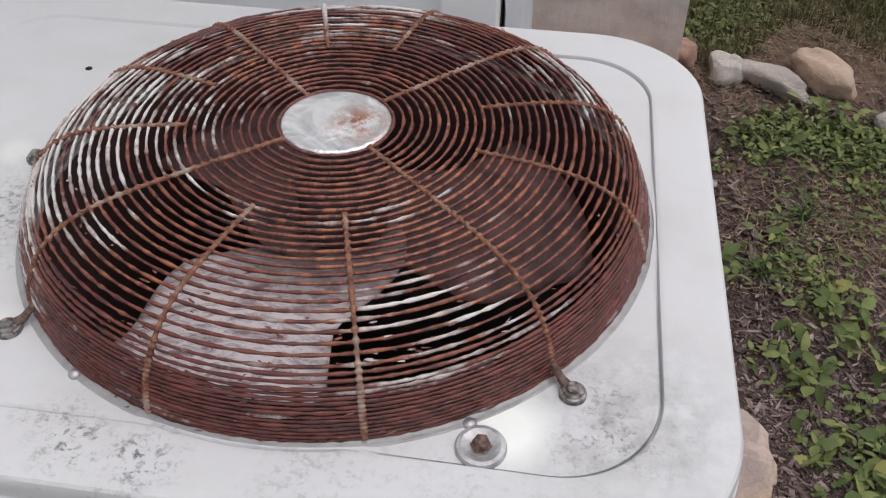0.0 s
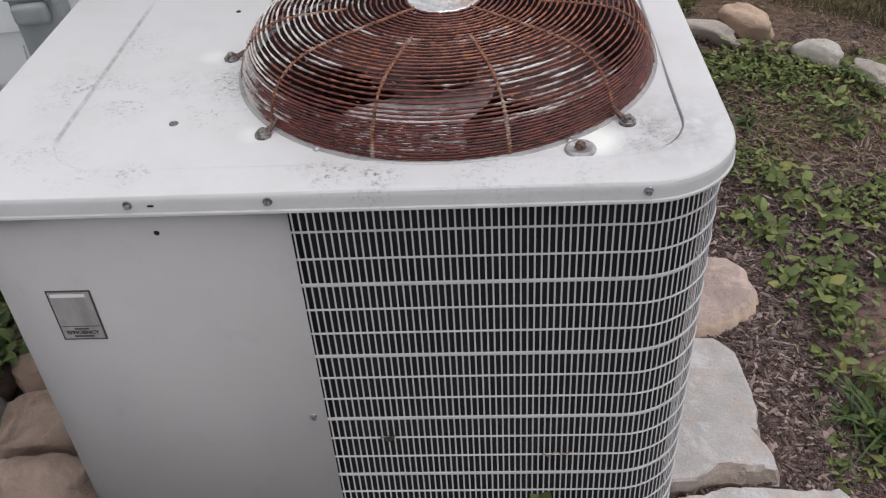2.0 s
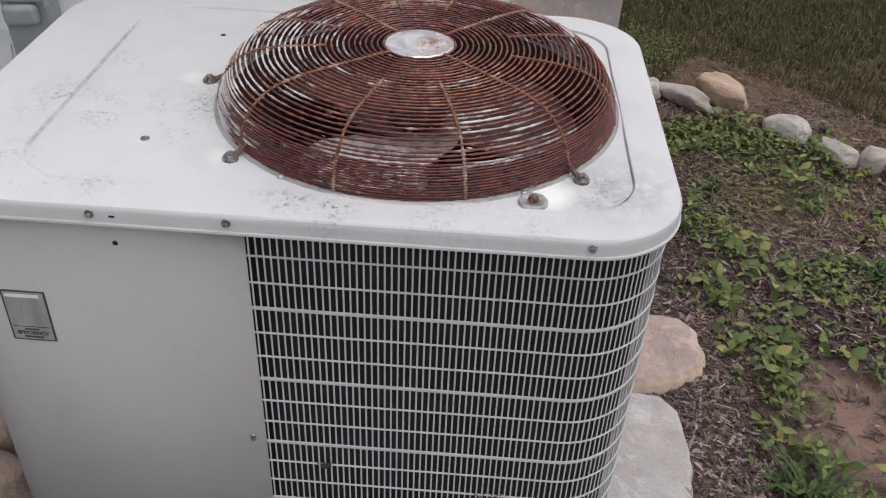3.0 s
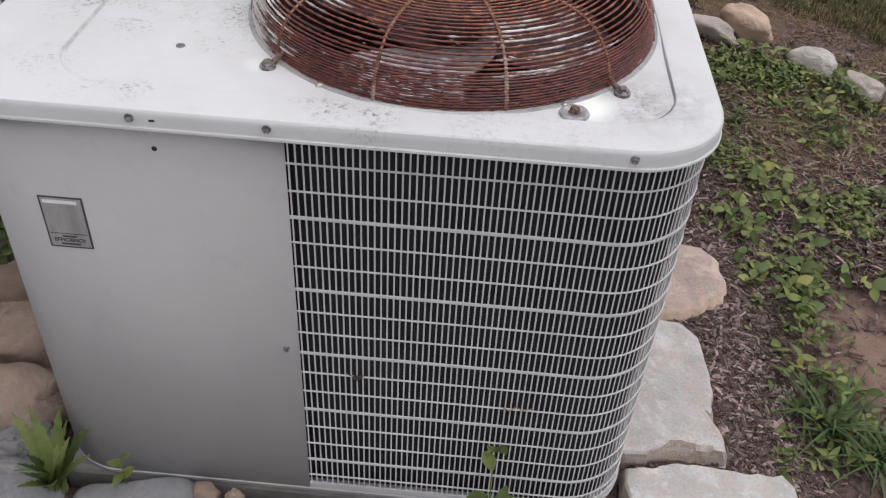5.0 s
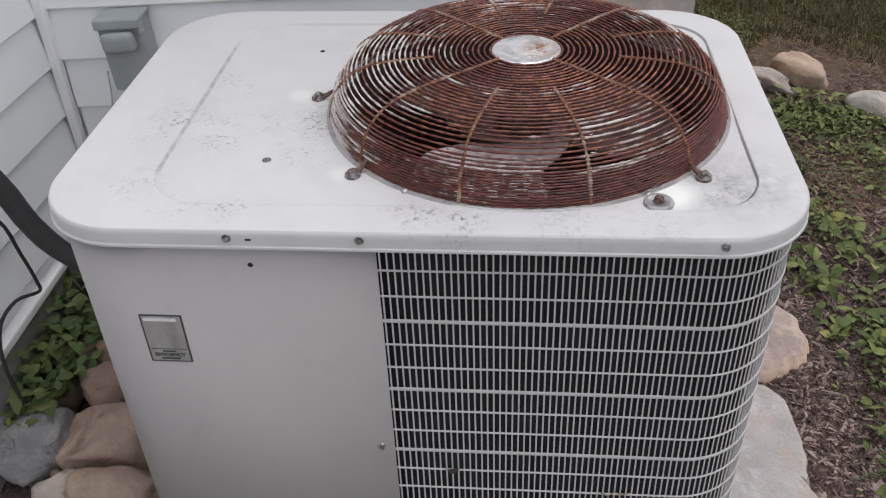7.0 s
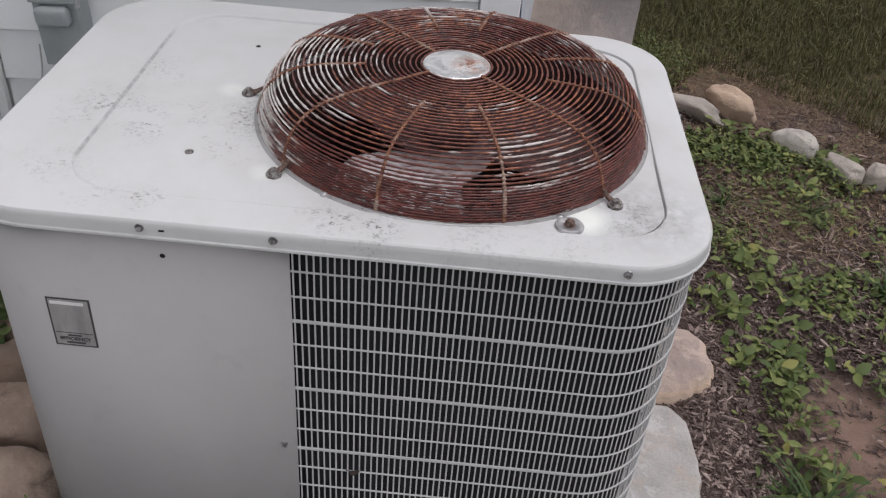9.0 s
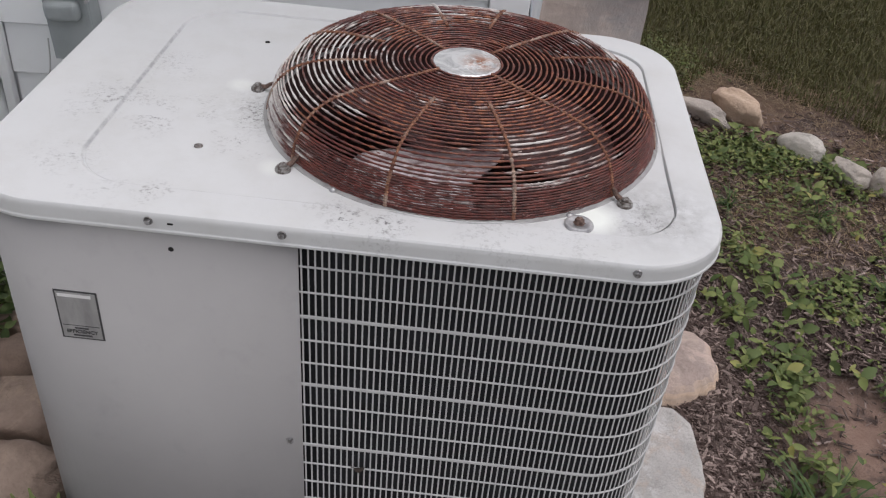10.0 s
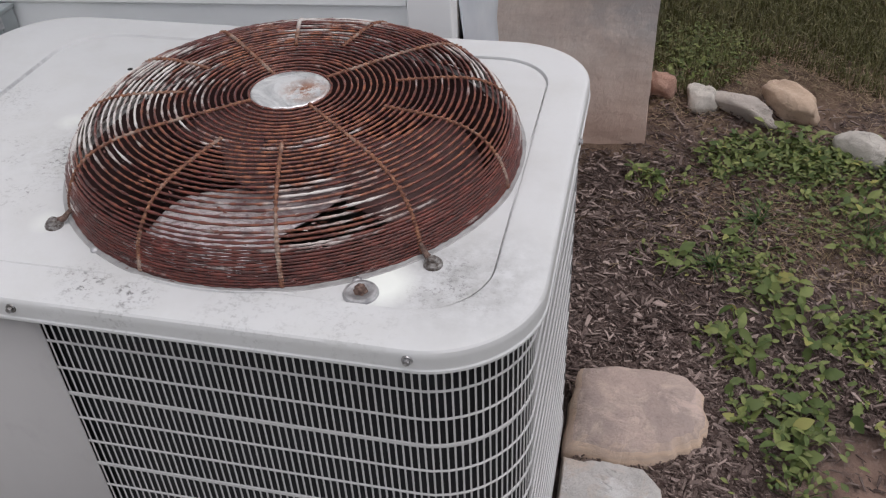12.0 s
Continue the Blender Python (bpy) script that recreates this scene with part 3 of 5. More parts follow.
def house():
    back = tagged(new("wall_north", block("wall_north", (1.24, 0.10, 3.0), TRIM, 0, (0.57, 0.056, 0.8))), "white lap-sided house wall behind the condenser", "wall", kind="structure")
    back.matrix_basis = NORTH
    left = tagged(new("wall_west", block("wall_west", (0.10, 1.0, 3.0), TRIM, 0, (-0.092, -0.45, 0.8))), "white lap-sided house wall beside the condenser", "wall", kind="structure")
    left.matrix_basis = WEST
    for k in range(-5, 12):
        z = 0.008 + LAP * k
        siding_board("board_back", 1.158, back, pose(0.0, 0, z))
        if k >= -4:
            siding_board("board_left", 0.958, left, pose(-0.036, -0.952, z - 0.009, 0, 0, 90))
    # the ledge under the lowest board of the side wall
    ledge = tagged(new("trim_ledge", block("trim_ledge", (0.034, 0.93, 0.022), TRIM, 0.004, (-0.026, -0.485, -0.563))), "white sill board under the siding", "trim", kind="structure")
    ledge.matrix_basis = HOUSE
    base = tagged(new("wall_foundation", block("wall_foundation", (0.10, 1.0, 0.5), PAD, 0.004, (-0.079, -0.45, -0.826))), "grey concrete foundation under the siding", "wall", kind="structure")
    base.matrix_basis = HOUSE
    inner = tagged(new("trim_inner_corner", block("trim_inner_corner", (0.024, 0.024, 2.9), TRIM, 0.003, (-0.008, -0.020, 0.75))), "white inside corner post between the two walls", "trim", kind="structure")
    inner.matrix_basis = HOUSE
    outer = tagged(new("trim_outer_corner", block("trim_outer_corner", (0.090, 0.056, 2.9), TRIM, 0.003, (1.2065, -0.005, 0.75))), "white corner board at the end of the wall", "trim", kind="structure")
    outer.matrix_basis = HOUSE
    # the rest of the house behind the two walls, and its flat roof
    for name, size, centre, label in (("wall_side_wing", (2.2, 3.1, 2.9), (-1.246, 0.63, 0.75), "plain white side wing of the house"), ("wall_main_wing", (1.18, 2.05, 2.9), (0.444, 1.140, 0.75), "plain white main wing of the house")):
        wing = tagged(new(name, block(name, size, SIDING, 0, centre)), label, "wall", kind="structure")
        wing.matrix_basis = HOUSE
        cover = (size[0], size[1], 0.08)
        lid = tagged(new("roof", block("roof", cover, PAD, 0.01, (centre[0], centre[1], 2.241))), "flat grey roof over the house", "roof", kind="structure")
        lid.matrix_basis = HOUSE
    # bent flashing that covers the return of the corner
    verts, faces = [], []
    rows, cols = 60, 8
    for j in range(rows + 1):
        z = -0.7 + 2.9 * j / rows
        for i in range(cols + 1):
            s = i / cols
            edge = 0.006 * noise.noise((z * 9, 3.0 * i, 1)) + (0.010 * abs(noise.noise((z * 14, 5, i))) if i in (0, cols) else 0)
            verts.append((1.255 + 0.038 * s + 0.016 * math.exp(-(s / 0.07) ** 2) * (0.3 + noise.noise((z * 5, 0, 2))) + edge, 0.022 + 0.22 * s + (0.5 * edge if i in (0, cols) else 0), z))
    faces = [(j * (cols + 1) + i, j * (cols + 1) + i + 1, (j + 1) * (cols + 1) + i + 1, (j + 1) * (cols + 1) + i) for j in range(rows) for i in range(cols)]
    fl = tagged(new("trim_flashing", mesh_of("trim_flashing", verts, faces, FLASH, True)), "crumpled bluish-white flashing on the corner return", "trim", kind="structure")
    fl.matrix_basis = HOUSE
    sol = fl.modifiers.new("thick", "SOLIDIFY")
    sol.thickness = 0.004
    # black strip added for the shade in the open joint
    joint = tagged(new("trim_joint", block("trim_joint", (0.002, 0.21, 2.85), RUBBER, 0.0, (1.2535, 0.134, 0.73))), "black strip standing for the shade in the joint behind the corner flashing", "trim", kind="structure")
    joint.matrix_basis = HOUSE
    # the parged wall set further back
    me = wall_block("wall_parged", 0.42, 0.937, 1.71, 2.16, 0.0, 2.1)
    tagged(new("wall_parged", me), "tan and grey parged concrete pier wall", "wall", kind="structure")


def wall_block(name, x0, x1, y0, y1, z0, z1):
    """A masonry block with an uneven skin and a rough corner."""
    verts, faces = [], []
    nx, nz = 26, 90
    for j in range(nz + 1):
        z = z0 + (z1 - z0) * j / nz
        for i in range(nx + 1):
            x = x0 + (x1 - x0) * i / nx
            d = 0.007 * noise.noise((x * 6, z * 6, 0)) + 0.003 * noise.noise((x * 25, z * 25, 4))
            e = 0.004 * noise.noise((1, z * 12, 2)) if i == nx else 0
            verts.append((x + e, y0 + d, z))
    faces = [(j * (nx + 1) + i, j * (nx + 1) + i + 1, (j + 1) * (nx + 1) + i + 1, (j + 1) * (nx + 1) + i) for j in range(nz) for i in range(nx)]
    base = len(verts)
    for j in range(nz + 1):
        z = z0 + (z1 - z0) * j / nz
        verts.append((x1 + 0.004 * noise.noise((2, z * 9, 7)), y1, z))
    for j in range(nz):
        faces.append((j * (nx + 1) + nx, base + j, base + j + 1, (j + 1) * (nx + 1) + nx))
    k = len(verts)
    verts += [(x0, y1, z0), (x0, y1, z1)]
    faces.append((0, k, k + 1, nz * (nx + 1)))
    faces.append((k, base, base + nz, k + 1))
    faces.append(tuple([nz * (nx + 1) + i for i in range(nx + 1)] + [base + nz, k + 1]))
    return mesh_of(name, verts, faces, PARGE)


house()

# ---- the condenser unit ----
X0, X1, Y0, Y1, TOP, CORNER = -0.311, 0.829, -0.008, 0.803, 0.904, 0.142
FAN, RING = Vector((0.418, 0.396)), 0.338
FOOT = 0.070
FIELD = 0.900


def rounded(x0, x1, y0, y1, r, per=10):
    """Points and outward normals round a rounded rectangle, anticlockwise from the front left."""
    pts, nrm = [], []
    for cx, cy, a0 in ((x0 + r, y0 + r, 180), (x1 - r, y0 + r, 270), (x1 - r, y1 - r, 0), (x0 + r, y1 - r, 90)):
        for k in range(per + 1):
            a = radians(a0 + 90 * k / per)
            pts.append((cx + r * math.cos(a), cy + r * math.sin(a)))
            nrm.append((math.cos(a), math.sin(a)))
    return pts, nrm


def reach(angle, x0, x1, y0, y1, r):
    """Distance from the fan's axis to a rounded rectangle in that direction."""
    dx, dy = math.cos(angle), math.sin(angle)
    lo, hi = 0.0, 2.0
    for _ in range(40):
        t = (lo + hi) / 2
        x, y = FAN.x + t * dx, FAN.y + t * dy
        qx = max(x0 + r - x, 0, x - (x1 - r))
        qy = max(y0 + r - y, 0, y - (y1 - r))
        inside = math.hypot(qx, qy) <= r and x0 <= x <= x1 and y0 <= y <= y1
        lo, hi = (t, hi) if inside else (lo, t)
    return lo


def top_cover(unit):
    """The pressed lid: skirt, rolled edge, raised border, bead, sunk field and the fan's opening."""
    n = 360
    verts, faces = [], []
    prof = None
    for k in range(n):
        a = 2 * math.pi * k / n
        d = Vector((math.cos(a), math.sin(a)))
        out = reach(a, X0, X1, Y0, Y1, CORNER)
        free = reach(a, -0.153, 0.762, 0.062, 0.734, 0.095)
        bead = max(free, RING + 0.006)
        # the bead is crisp on the fan's side and almost worn away on the other
        crisp = min(1.0, max(0.0, (math.cos(a) + 0.15) / 0.5))
        sink = (0.0008 + 0.0042 * crisp) * min(1.0, max(0.0, (free - RING - 0.006) / 0.02))
        soft = 0.0020 * (1 - crisp)
        drop = (TOP - FIELD) * min(1.0, max(0.0, (free - RING - 0.004) / 0.010))
        bead = min(bead, out - 0.02)
        ring = [(out - 0.0045, 0.8735), (out + 0.0016, 0.8722), (out + 0.0023, 0.8735), (out + 0.0021, 0.8765), (out + 0.0004, 0.8778), (out, 0.8788), (out, 0.8800), (out, 0.8925), (out - 0.0004, 0.8970), (out - 0.0018, 0.9010), (out - 0.0045, 0.9034), (out - 0.008, TOP), (out - 0.012, TOP),
                (bead + 0.007 + soft, TOP), (bead + 0.003 + soft, TOP), (bead + 0.0006 + 0.5 * soft, TOP - 0.0006), (bead - 0.0004, TOP - 0.003 + 0.2 * soft), (bead - 0.0008 - 0.5 * soft, TOP - drop - sink), (bead - 0.0030 - 0.6 * soft, TOP - drop - sink), (bead - 0.0036 - soft, TOP - drop), (bead - 0.010 - soft, TOP - drop),
                ((bead - 0.0056) * 0.5 + 0.5 * (RING + 0.006), TOP - drop), (RING + 0.003, TOP - drop), (RING + 0.002, TOP - drop - 0.004)]
        # never fold back under the collar
        for i in range(16, 22):
            ring[i] = (max(min(ring[i][0], ring[i - 1][0] - 0.0001), RING + 0.003 + 0.0001 * (22 - i)), ring[i][1])
        prof = len(ring)
        for i, (r, z) in enumerate(ring):
            x, y = FAN.x + d.x * r, FAN.y + d.y * r
            verts.append((x, y, z))
    for k in range(n):
        j = (k + 1) % n
        faces += [(k * prof + i, j * prof + i, j * prof + i + 1, k * prof + i + 1) for i in range(prof - 1)]
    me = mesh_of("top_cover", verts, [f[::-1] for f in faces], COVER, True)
    me.set_sharp_from_angle(angle=radians(28))
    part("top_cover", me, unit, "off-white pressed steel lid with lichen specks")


def body_path(inset, per=10):
    pts, nrm = rounded(X0 + inset, X1 - inset, Y0 + inset, Y1 - inset, CORNER - inset, per)
    return pts, nrm


SEAM = 0.2095


def side_line(inset):
    """The grille's run: from the seam along the front, round the corner and down the side; points with normals by length."""
    x1, y0, r = X1 - inset, Y0 + inset, CORNER - inset
    a, b, c = x1 - r - SEAM, r * math.pi / 2, (Y1 - CORNER) - (y0 + r)

    def at(s):
        if s <= a:
            return (SEAM + s, y0), (0, -1)
        if s <= a + b:
            t = (s - a) / r
            return (x1 - r + r * math.sin(t), y0 + r - r * math.cos(t)), (math.sin(t), -math.cos(t))
        return (x1, y0 + r + (s - a - b)), (1, 0)

    return at, a + b + c


def cabinet(unit):
    # solid panels: from the seam round the left side and across the back
    pts, nrm = body_path(0.011)
    run = [((SEAM, Y0 + 0.011), (0, -1))]
    run += [(pts[i], nrm[i]) for i in range(10, -1, -1)]
    run += [(pts[i], nrm[i]) for i in range(43, 21, -1)]
    sec = [(0, FOOT), (0, 0.880), (-0.002, 0.880), (-0.002, FOOT)]
    me = strip("access_panel", [p for p, _ in run], [q for _, q in run], sec, CABINET_SHADED)
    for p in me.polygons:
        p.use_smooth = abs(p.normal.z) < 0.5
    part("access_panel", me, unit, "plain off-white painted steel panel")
    # foot rail
    pts, nrm = body_path(0.008)
    loop = list(zip(pts, nrm)) + [(pts[0], nrm[0])]
    sec = [(-0.002, 0.060), (-0.001, 0.069), (-0.005, 0.073), (-0.03, 0.073), (-0.03, 0.060)]
    part("base_pan", strip("base_pan", [p for p, _ in loop], [q for _, q in loop], sec, CABINET_SHADED), unit, "off-white folded base rail")
    pan = bmesh.new()
    pp, _ = body_path(0.02)
    vs = [pan.verts.new((x, y, 0.066)) for x, y in pp]
    pan.faces.new(vs)
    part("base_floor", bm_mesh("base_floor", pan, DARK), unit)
    # coil behind the grille
    at, length = side_line(0.030)
    n = 60
    run = [at(length * i / n) for i in range(n + 1)]
    run[0] = ((SEAM - 0.02, run[0][0][1]), run[0][1])
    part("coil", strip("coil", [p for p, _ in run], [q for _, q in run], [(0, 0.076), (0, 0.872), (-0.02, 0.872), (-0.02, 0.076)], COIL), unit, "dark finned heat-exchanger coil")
    # stamped louvre rows
    at, length = side_line(0.0115)
    n = 56
    run = [at(length * i / n) for i in range(n + 1)]
    levels = [0.829 - 0.0479 * i for i in range(16)]
    for k, z in enumerate(levels, 1):
        h = 0.0060 if k % 3 == 0 else 0.0030
        sec = [(-0.0022, z - h / 2), (0.0000, z - h / 2 + 0.0005), (0.0005, z), (0.0000, z + h / 2 - 0.0005), (-0.0022, z + h / 2)]
        part("cross_rib", strip("cross_rib", [p for p, _ in run], [q for _, q in run], sec, GRILLE_SHADED), unit)
    for z, h in ((0.874, 0.006), (0.081, 0.012)):
        sec = [(-0.004, z - h / 2), (0.0004, z - h / 2), (0.0004, z + h / 2), (-0.004, z + h / 2)]
        part("grille_rail", strip("grille_rail", [p for p, _ in run], [q for _, q in run], sec, GRILLE_SHADED), unit)
    bar = block("grille_bar", (0.0027, 0.0014, 0.802), GRILLE_SHADED, 0.0005, (0, 0, 0), 1)
    s, k = 0.0038, 0
    while s < length:
        (x, y), (nx, ny) = at(s)
        part("grille_bar", bar, unit, at=pose(x - nx * 0.0020, y - ny * 0.0020, 0.476, 0, 0, math.degrees(math.atan2(ny, nx)) + 90))
        s += 0.01033 - 0.0000175 * k if k < 49 else 0.0095
        k += 1


BASKET = RING - 0.004


def dome_z(r):
    """Height of the guard's wires: a nearly flat crown that turns down sharply at the shoulder."""
    u = min(1.0, r / BASKET)
    return 0.900 + 0.096 * (1 - u ** 9) ** 0.6


def fan_guard(unit):
    guard = under(new("fan_guard"), unit)
    tagged(guard, "domed wire fan guard covered in flaking rust")
    # points of the dome by even steps of surface length
    steps, rs, acc, last = 900, [], 0.0, None
    r_hub = 0.060
    for i in range(steps + 1):
        r = r_hub + (BASKET - r_hub) * (1 - (1 - i / steps) ** 3)
        p = Vector((r, dome_z(r)))
        acc += (p - last).length if last is not None else 0
        last = p
        rs.append((acc, r, p.y))
    # even spacing over the crown, close packing down the steep side
    wants, at = [], 0.0
    while at <= acc:
        wants.append(at)
        here = min(rs, key=lambda q: abs(q[0] - at))
        at += 0.0094 if here[2] > 0.968 else (0.0062 if here[2] > 0.954 else 0.0042)
    k, crossings = 0, []
    for n_ring, want in enumerate(wants):
        while rs[k][0] < want and k < steps:
            k += 1
        _, r, z = rs[k]
        crossings.append(want)
        seg = max(48, int(r * 900))
        path = []
        for j in range(seg):
            a = 2 * math.pi * j / seg
            w = 0.0008 * noise.noise((math.cos(a) * 3, math.sin(a) * 3, n_ring * 1.7))
            path.append((FAN.x + (r + w) * math.cos(a), FAN.y + (r + w) * math.sin(a), z + 1.3 * w))
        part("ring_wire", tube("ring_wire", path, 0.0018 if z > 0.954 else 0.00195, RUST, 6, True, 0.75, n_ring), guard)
    # radial rods with a weld at every ring: four from the hub, eight from half way
    for ang, inner in ((-42.7, 0.056), (-73.5, 0.152), (-106.3, 0.152), (-139, 0.056), (-168.5, 0.152), (162.5, 0.152), (134.5, 0.056), (107, 0.152), (78, 0.152), (47, 0.056), (18.5, 0.152), (-11, 0.152)):
        a = radians(ang)
        path, thick = [], []
        rng = random.Random(int(ang) + 400)
        for along, r, z in rs[::4]:
            if r < inner:
                continue
            near = min(abs(along - c) for c in crossings)
            path.append((FAN.x + r * math.cos(a), FAN.y + r * math.sin(a), z + 0.0008))
            thick.append(0.0017 + 0.0021 * math.exp(-(near / 0.0019) ** 2) + 0.0006 * rng.random())
        path.append((FAN.x + BASKET * math.cos(a), FAN.y + BASKET * math.sin(a), 0.894))
        thick.append(0.002)
        part("rod", tube("rod", path, thick, SPOKE, 7), guard)
    # loose scales of rust that stand off the wires
    rng = random.Random(21)
    v, f = [], []
    for _ in range(650):
        u = rng.random() ** 0.5
        along, r, z = rs[min(steps - 1, int((0.25 + 0.75 * u) * steps))]
        a = rng.uniform(0, 2 * math.pi) if rng.random() < 0.45 else radians(rng.gauss(-85, 40))
        t, o = Vector((-math.sin(a), math.cos(a), 0)), Vector((math.cos(a), math.sin(a), 0))
        p = Vector((FAN.x, FAN.y, 0)) + o * (r + rng.uniform(-0.001, 0.002)) + UP * (z + rng.uniform(-0.001, 0.003))
        d = (t * rng.choice((-1, 1)) + o * rng.gauss(0, 0.25) + UP * rng.gauss(0.05, 0.22)).normalized() * rng.uniform(0.004, 0.011)
        s = d.cross(UP).normalized() * rng.uniform(0.0005, 0.0011)
        i0 = len(v)
        v += [tuple(p - s), tuple(p + s), tuple(p + d * 0.6 + s * 0.9 + UP * rng.uniform(0, 0.001)), tuple(p + d), tuple(p + d * 0.5 - s - UP * 0.0004)]
        f += [(i0, i0 + 1, i0 + 2, i0 + 4), (i0 + 4, i0 + 2, i0 + 3)]
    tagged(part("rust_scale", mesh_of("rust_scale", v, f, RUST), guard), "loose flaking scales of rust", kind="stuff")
    # hub cap: a dished disc
    prof = [(0.0, 0.9990), (0.018, 0.9985), (0.036, 0.9975), (0.048, 0.9970), (0.053, 0.9980), (0.057, 0.9970), (0.0585, 0.9940), (0.056, 0.9920), (0.0, 0.9920)]
    cap = revolve("hub_cap", prof, HUB, 64, (FAN.x, FAN.y))
    part("hub_cap", cap, guard, "dented bright metal cap with a rust stain")
    # collar on the lid
    prof = [(RING + 0.0042, FIELD - 0.003), (RING + 0.0042, FIELD + 0.0006), (RING + 0.0034, FIELD + 0.0016), (RING + 0.0024, FIELD + 0.0010), (RING - 0.002, FIELD + 0.0026), (RING - 0.010, FIELD + 0.0060), (RING - 0.016, FIELD + 0.0072), (RING - 0.0175, FIELD + 0.004)]
    part("collar", revolve("collar", prof, RIM, 128, (FAN.x, FAN.y)), guard, "stained metal collar of the fan opening")
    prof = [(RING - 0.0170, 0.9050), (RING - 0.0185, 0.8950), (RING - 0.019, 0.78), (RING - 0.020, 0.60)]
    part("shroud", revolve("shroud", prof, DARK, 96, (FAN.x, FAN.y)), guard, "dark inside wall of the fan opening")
    # clips with bolts
    for ang, rad in ((-136.3, 0.361), (-42.7, 0.361), (179.0, 0.363)):
        a = radians(ang)
        d = Vector((math.cos(a), math.sin(a), 0))
        mid = Vector((FAN.x, FAN.y, 0))
        c0, c1, c2 = mid + d * (BASKET - 0.004) + UP * 0.918, mid + d * (rad - 0.014) + UP * 0.9075, mid + d * rad + UP * 0.9045
        arm = smooth_path([c0, c0.lerp(c1, 0.55) + UP * 0.001, c1, c2], 18)
        part("clip_arm", tube("clip_arm", arm, [0.0032 + 0.0026 * (i / (len(arm) - 1)) ** 2 for i in range(len(arm))], BOLT, 8), guard)
        prof = [(0.0, 0.9125), (0.0048, 0.9125), (0.0062, 0.9110), (0.0064, 0.9085), (0.0092, 0.9082), (0.0100, 0.9068), (0.0096, 0.9058), (0.0116, 0.9052), (0.0123, 0.9034), (0.0123, 0.899), (0.0, 0.899)]
        part("clip_bolt", revolve("clip_bolt", prof, SCREW, 18, (c2.x, c2.y), False), guard, "dull bolt on two stacked washers")
    return guard


def fan(unit):
    f = under(new("fan"), unit)
    tagged(f, "three-bladed metal fan under the guard")
    part("motor", revolve("motor", [(0.0, 0.935), (0.044, 0.935), (0.050, 0.928), (0.050, 0.865), (0.042, 0.85), (0.0, 0.85)], DARK, 40, (FAN.x, FAN.y)), f)
    part("fan_hub", revolve("fan_hub", [(0.0, 0.85), (0.04, 0.85), (0.046, 0.842), (0.046, 0.80), (0.0, 0.80)], DARK, 32, (FAN.x, FAN.y)), f)
    for turn, mat_ in ((0, BLADE_LIT), (128, BLADE_SHADED), (246, BLADE_SHADED)):
        nu, nv = 14, 16
        verts = []
        for i in range(nu + 1):
            s = i / nu
            for j in range(nv + 1):
                v = j / nv
                # swept leading edge, a straight trailing edge that curls forward at the hub
                r = 0.045 + (0.286 - 0.024 * v - 0.045) * s
                lead = min(1.0, max(0.0, (0.95 - s) / 0.45))
                ang = radians(turn + (-135 - 23 * lead * lead * (3 - 2 * lead)) * (1 - v) + (-81 + 340 * max(0.0, 0.6 - s) ** 2) * v)
                z = 0.858 + 0.022 * (v - 0.5) * (0.5 + 0.5 * s) - 0.010 * (2 * v - 1) ** 2
                verts.append((FAN.x + r * math.cos(ang), FAN.y + r * math.sin(ang), z))
        faces = [(i * (nv + 1) + j, (i + 1) * (nv + 1) + j, (i + 1) * (nv + 1) + j + 1, i * (nv + 1) + j + 1) for i in range(nu) for j in range(nv)]
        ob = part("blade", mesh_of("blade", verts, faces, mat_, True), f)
        s = ob.modifiers.new("thick", "SOLIDIFY")
        s.thickness = 0.002


def screw_mesh(name, material=None):
    """A hex-head sheet-metal screw that points to +z."""
    bm = bmesh.new()
    bmesh.ops.create_cone(bm, cap_ends=True, segments=16, radius1=0.0068, radius2=0.0062, depth=0.0016, matrix=Matrix.Translation((0, 0, 0.0008)))
    bmesh.ops.create_cone(bm, cap_ends=True, segments=6, radius1=0.0044, radius2=0.0040, depth=0.0048, matrix=Matrix.Translation((0, 0, 0.0036)))
    return bm_mesh(name, bm, material or BRIGHT_SCREW)


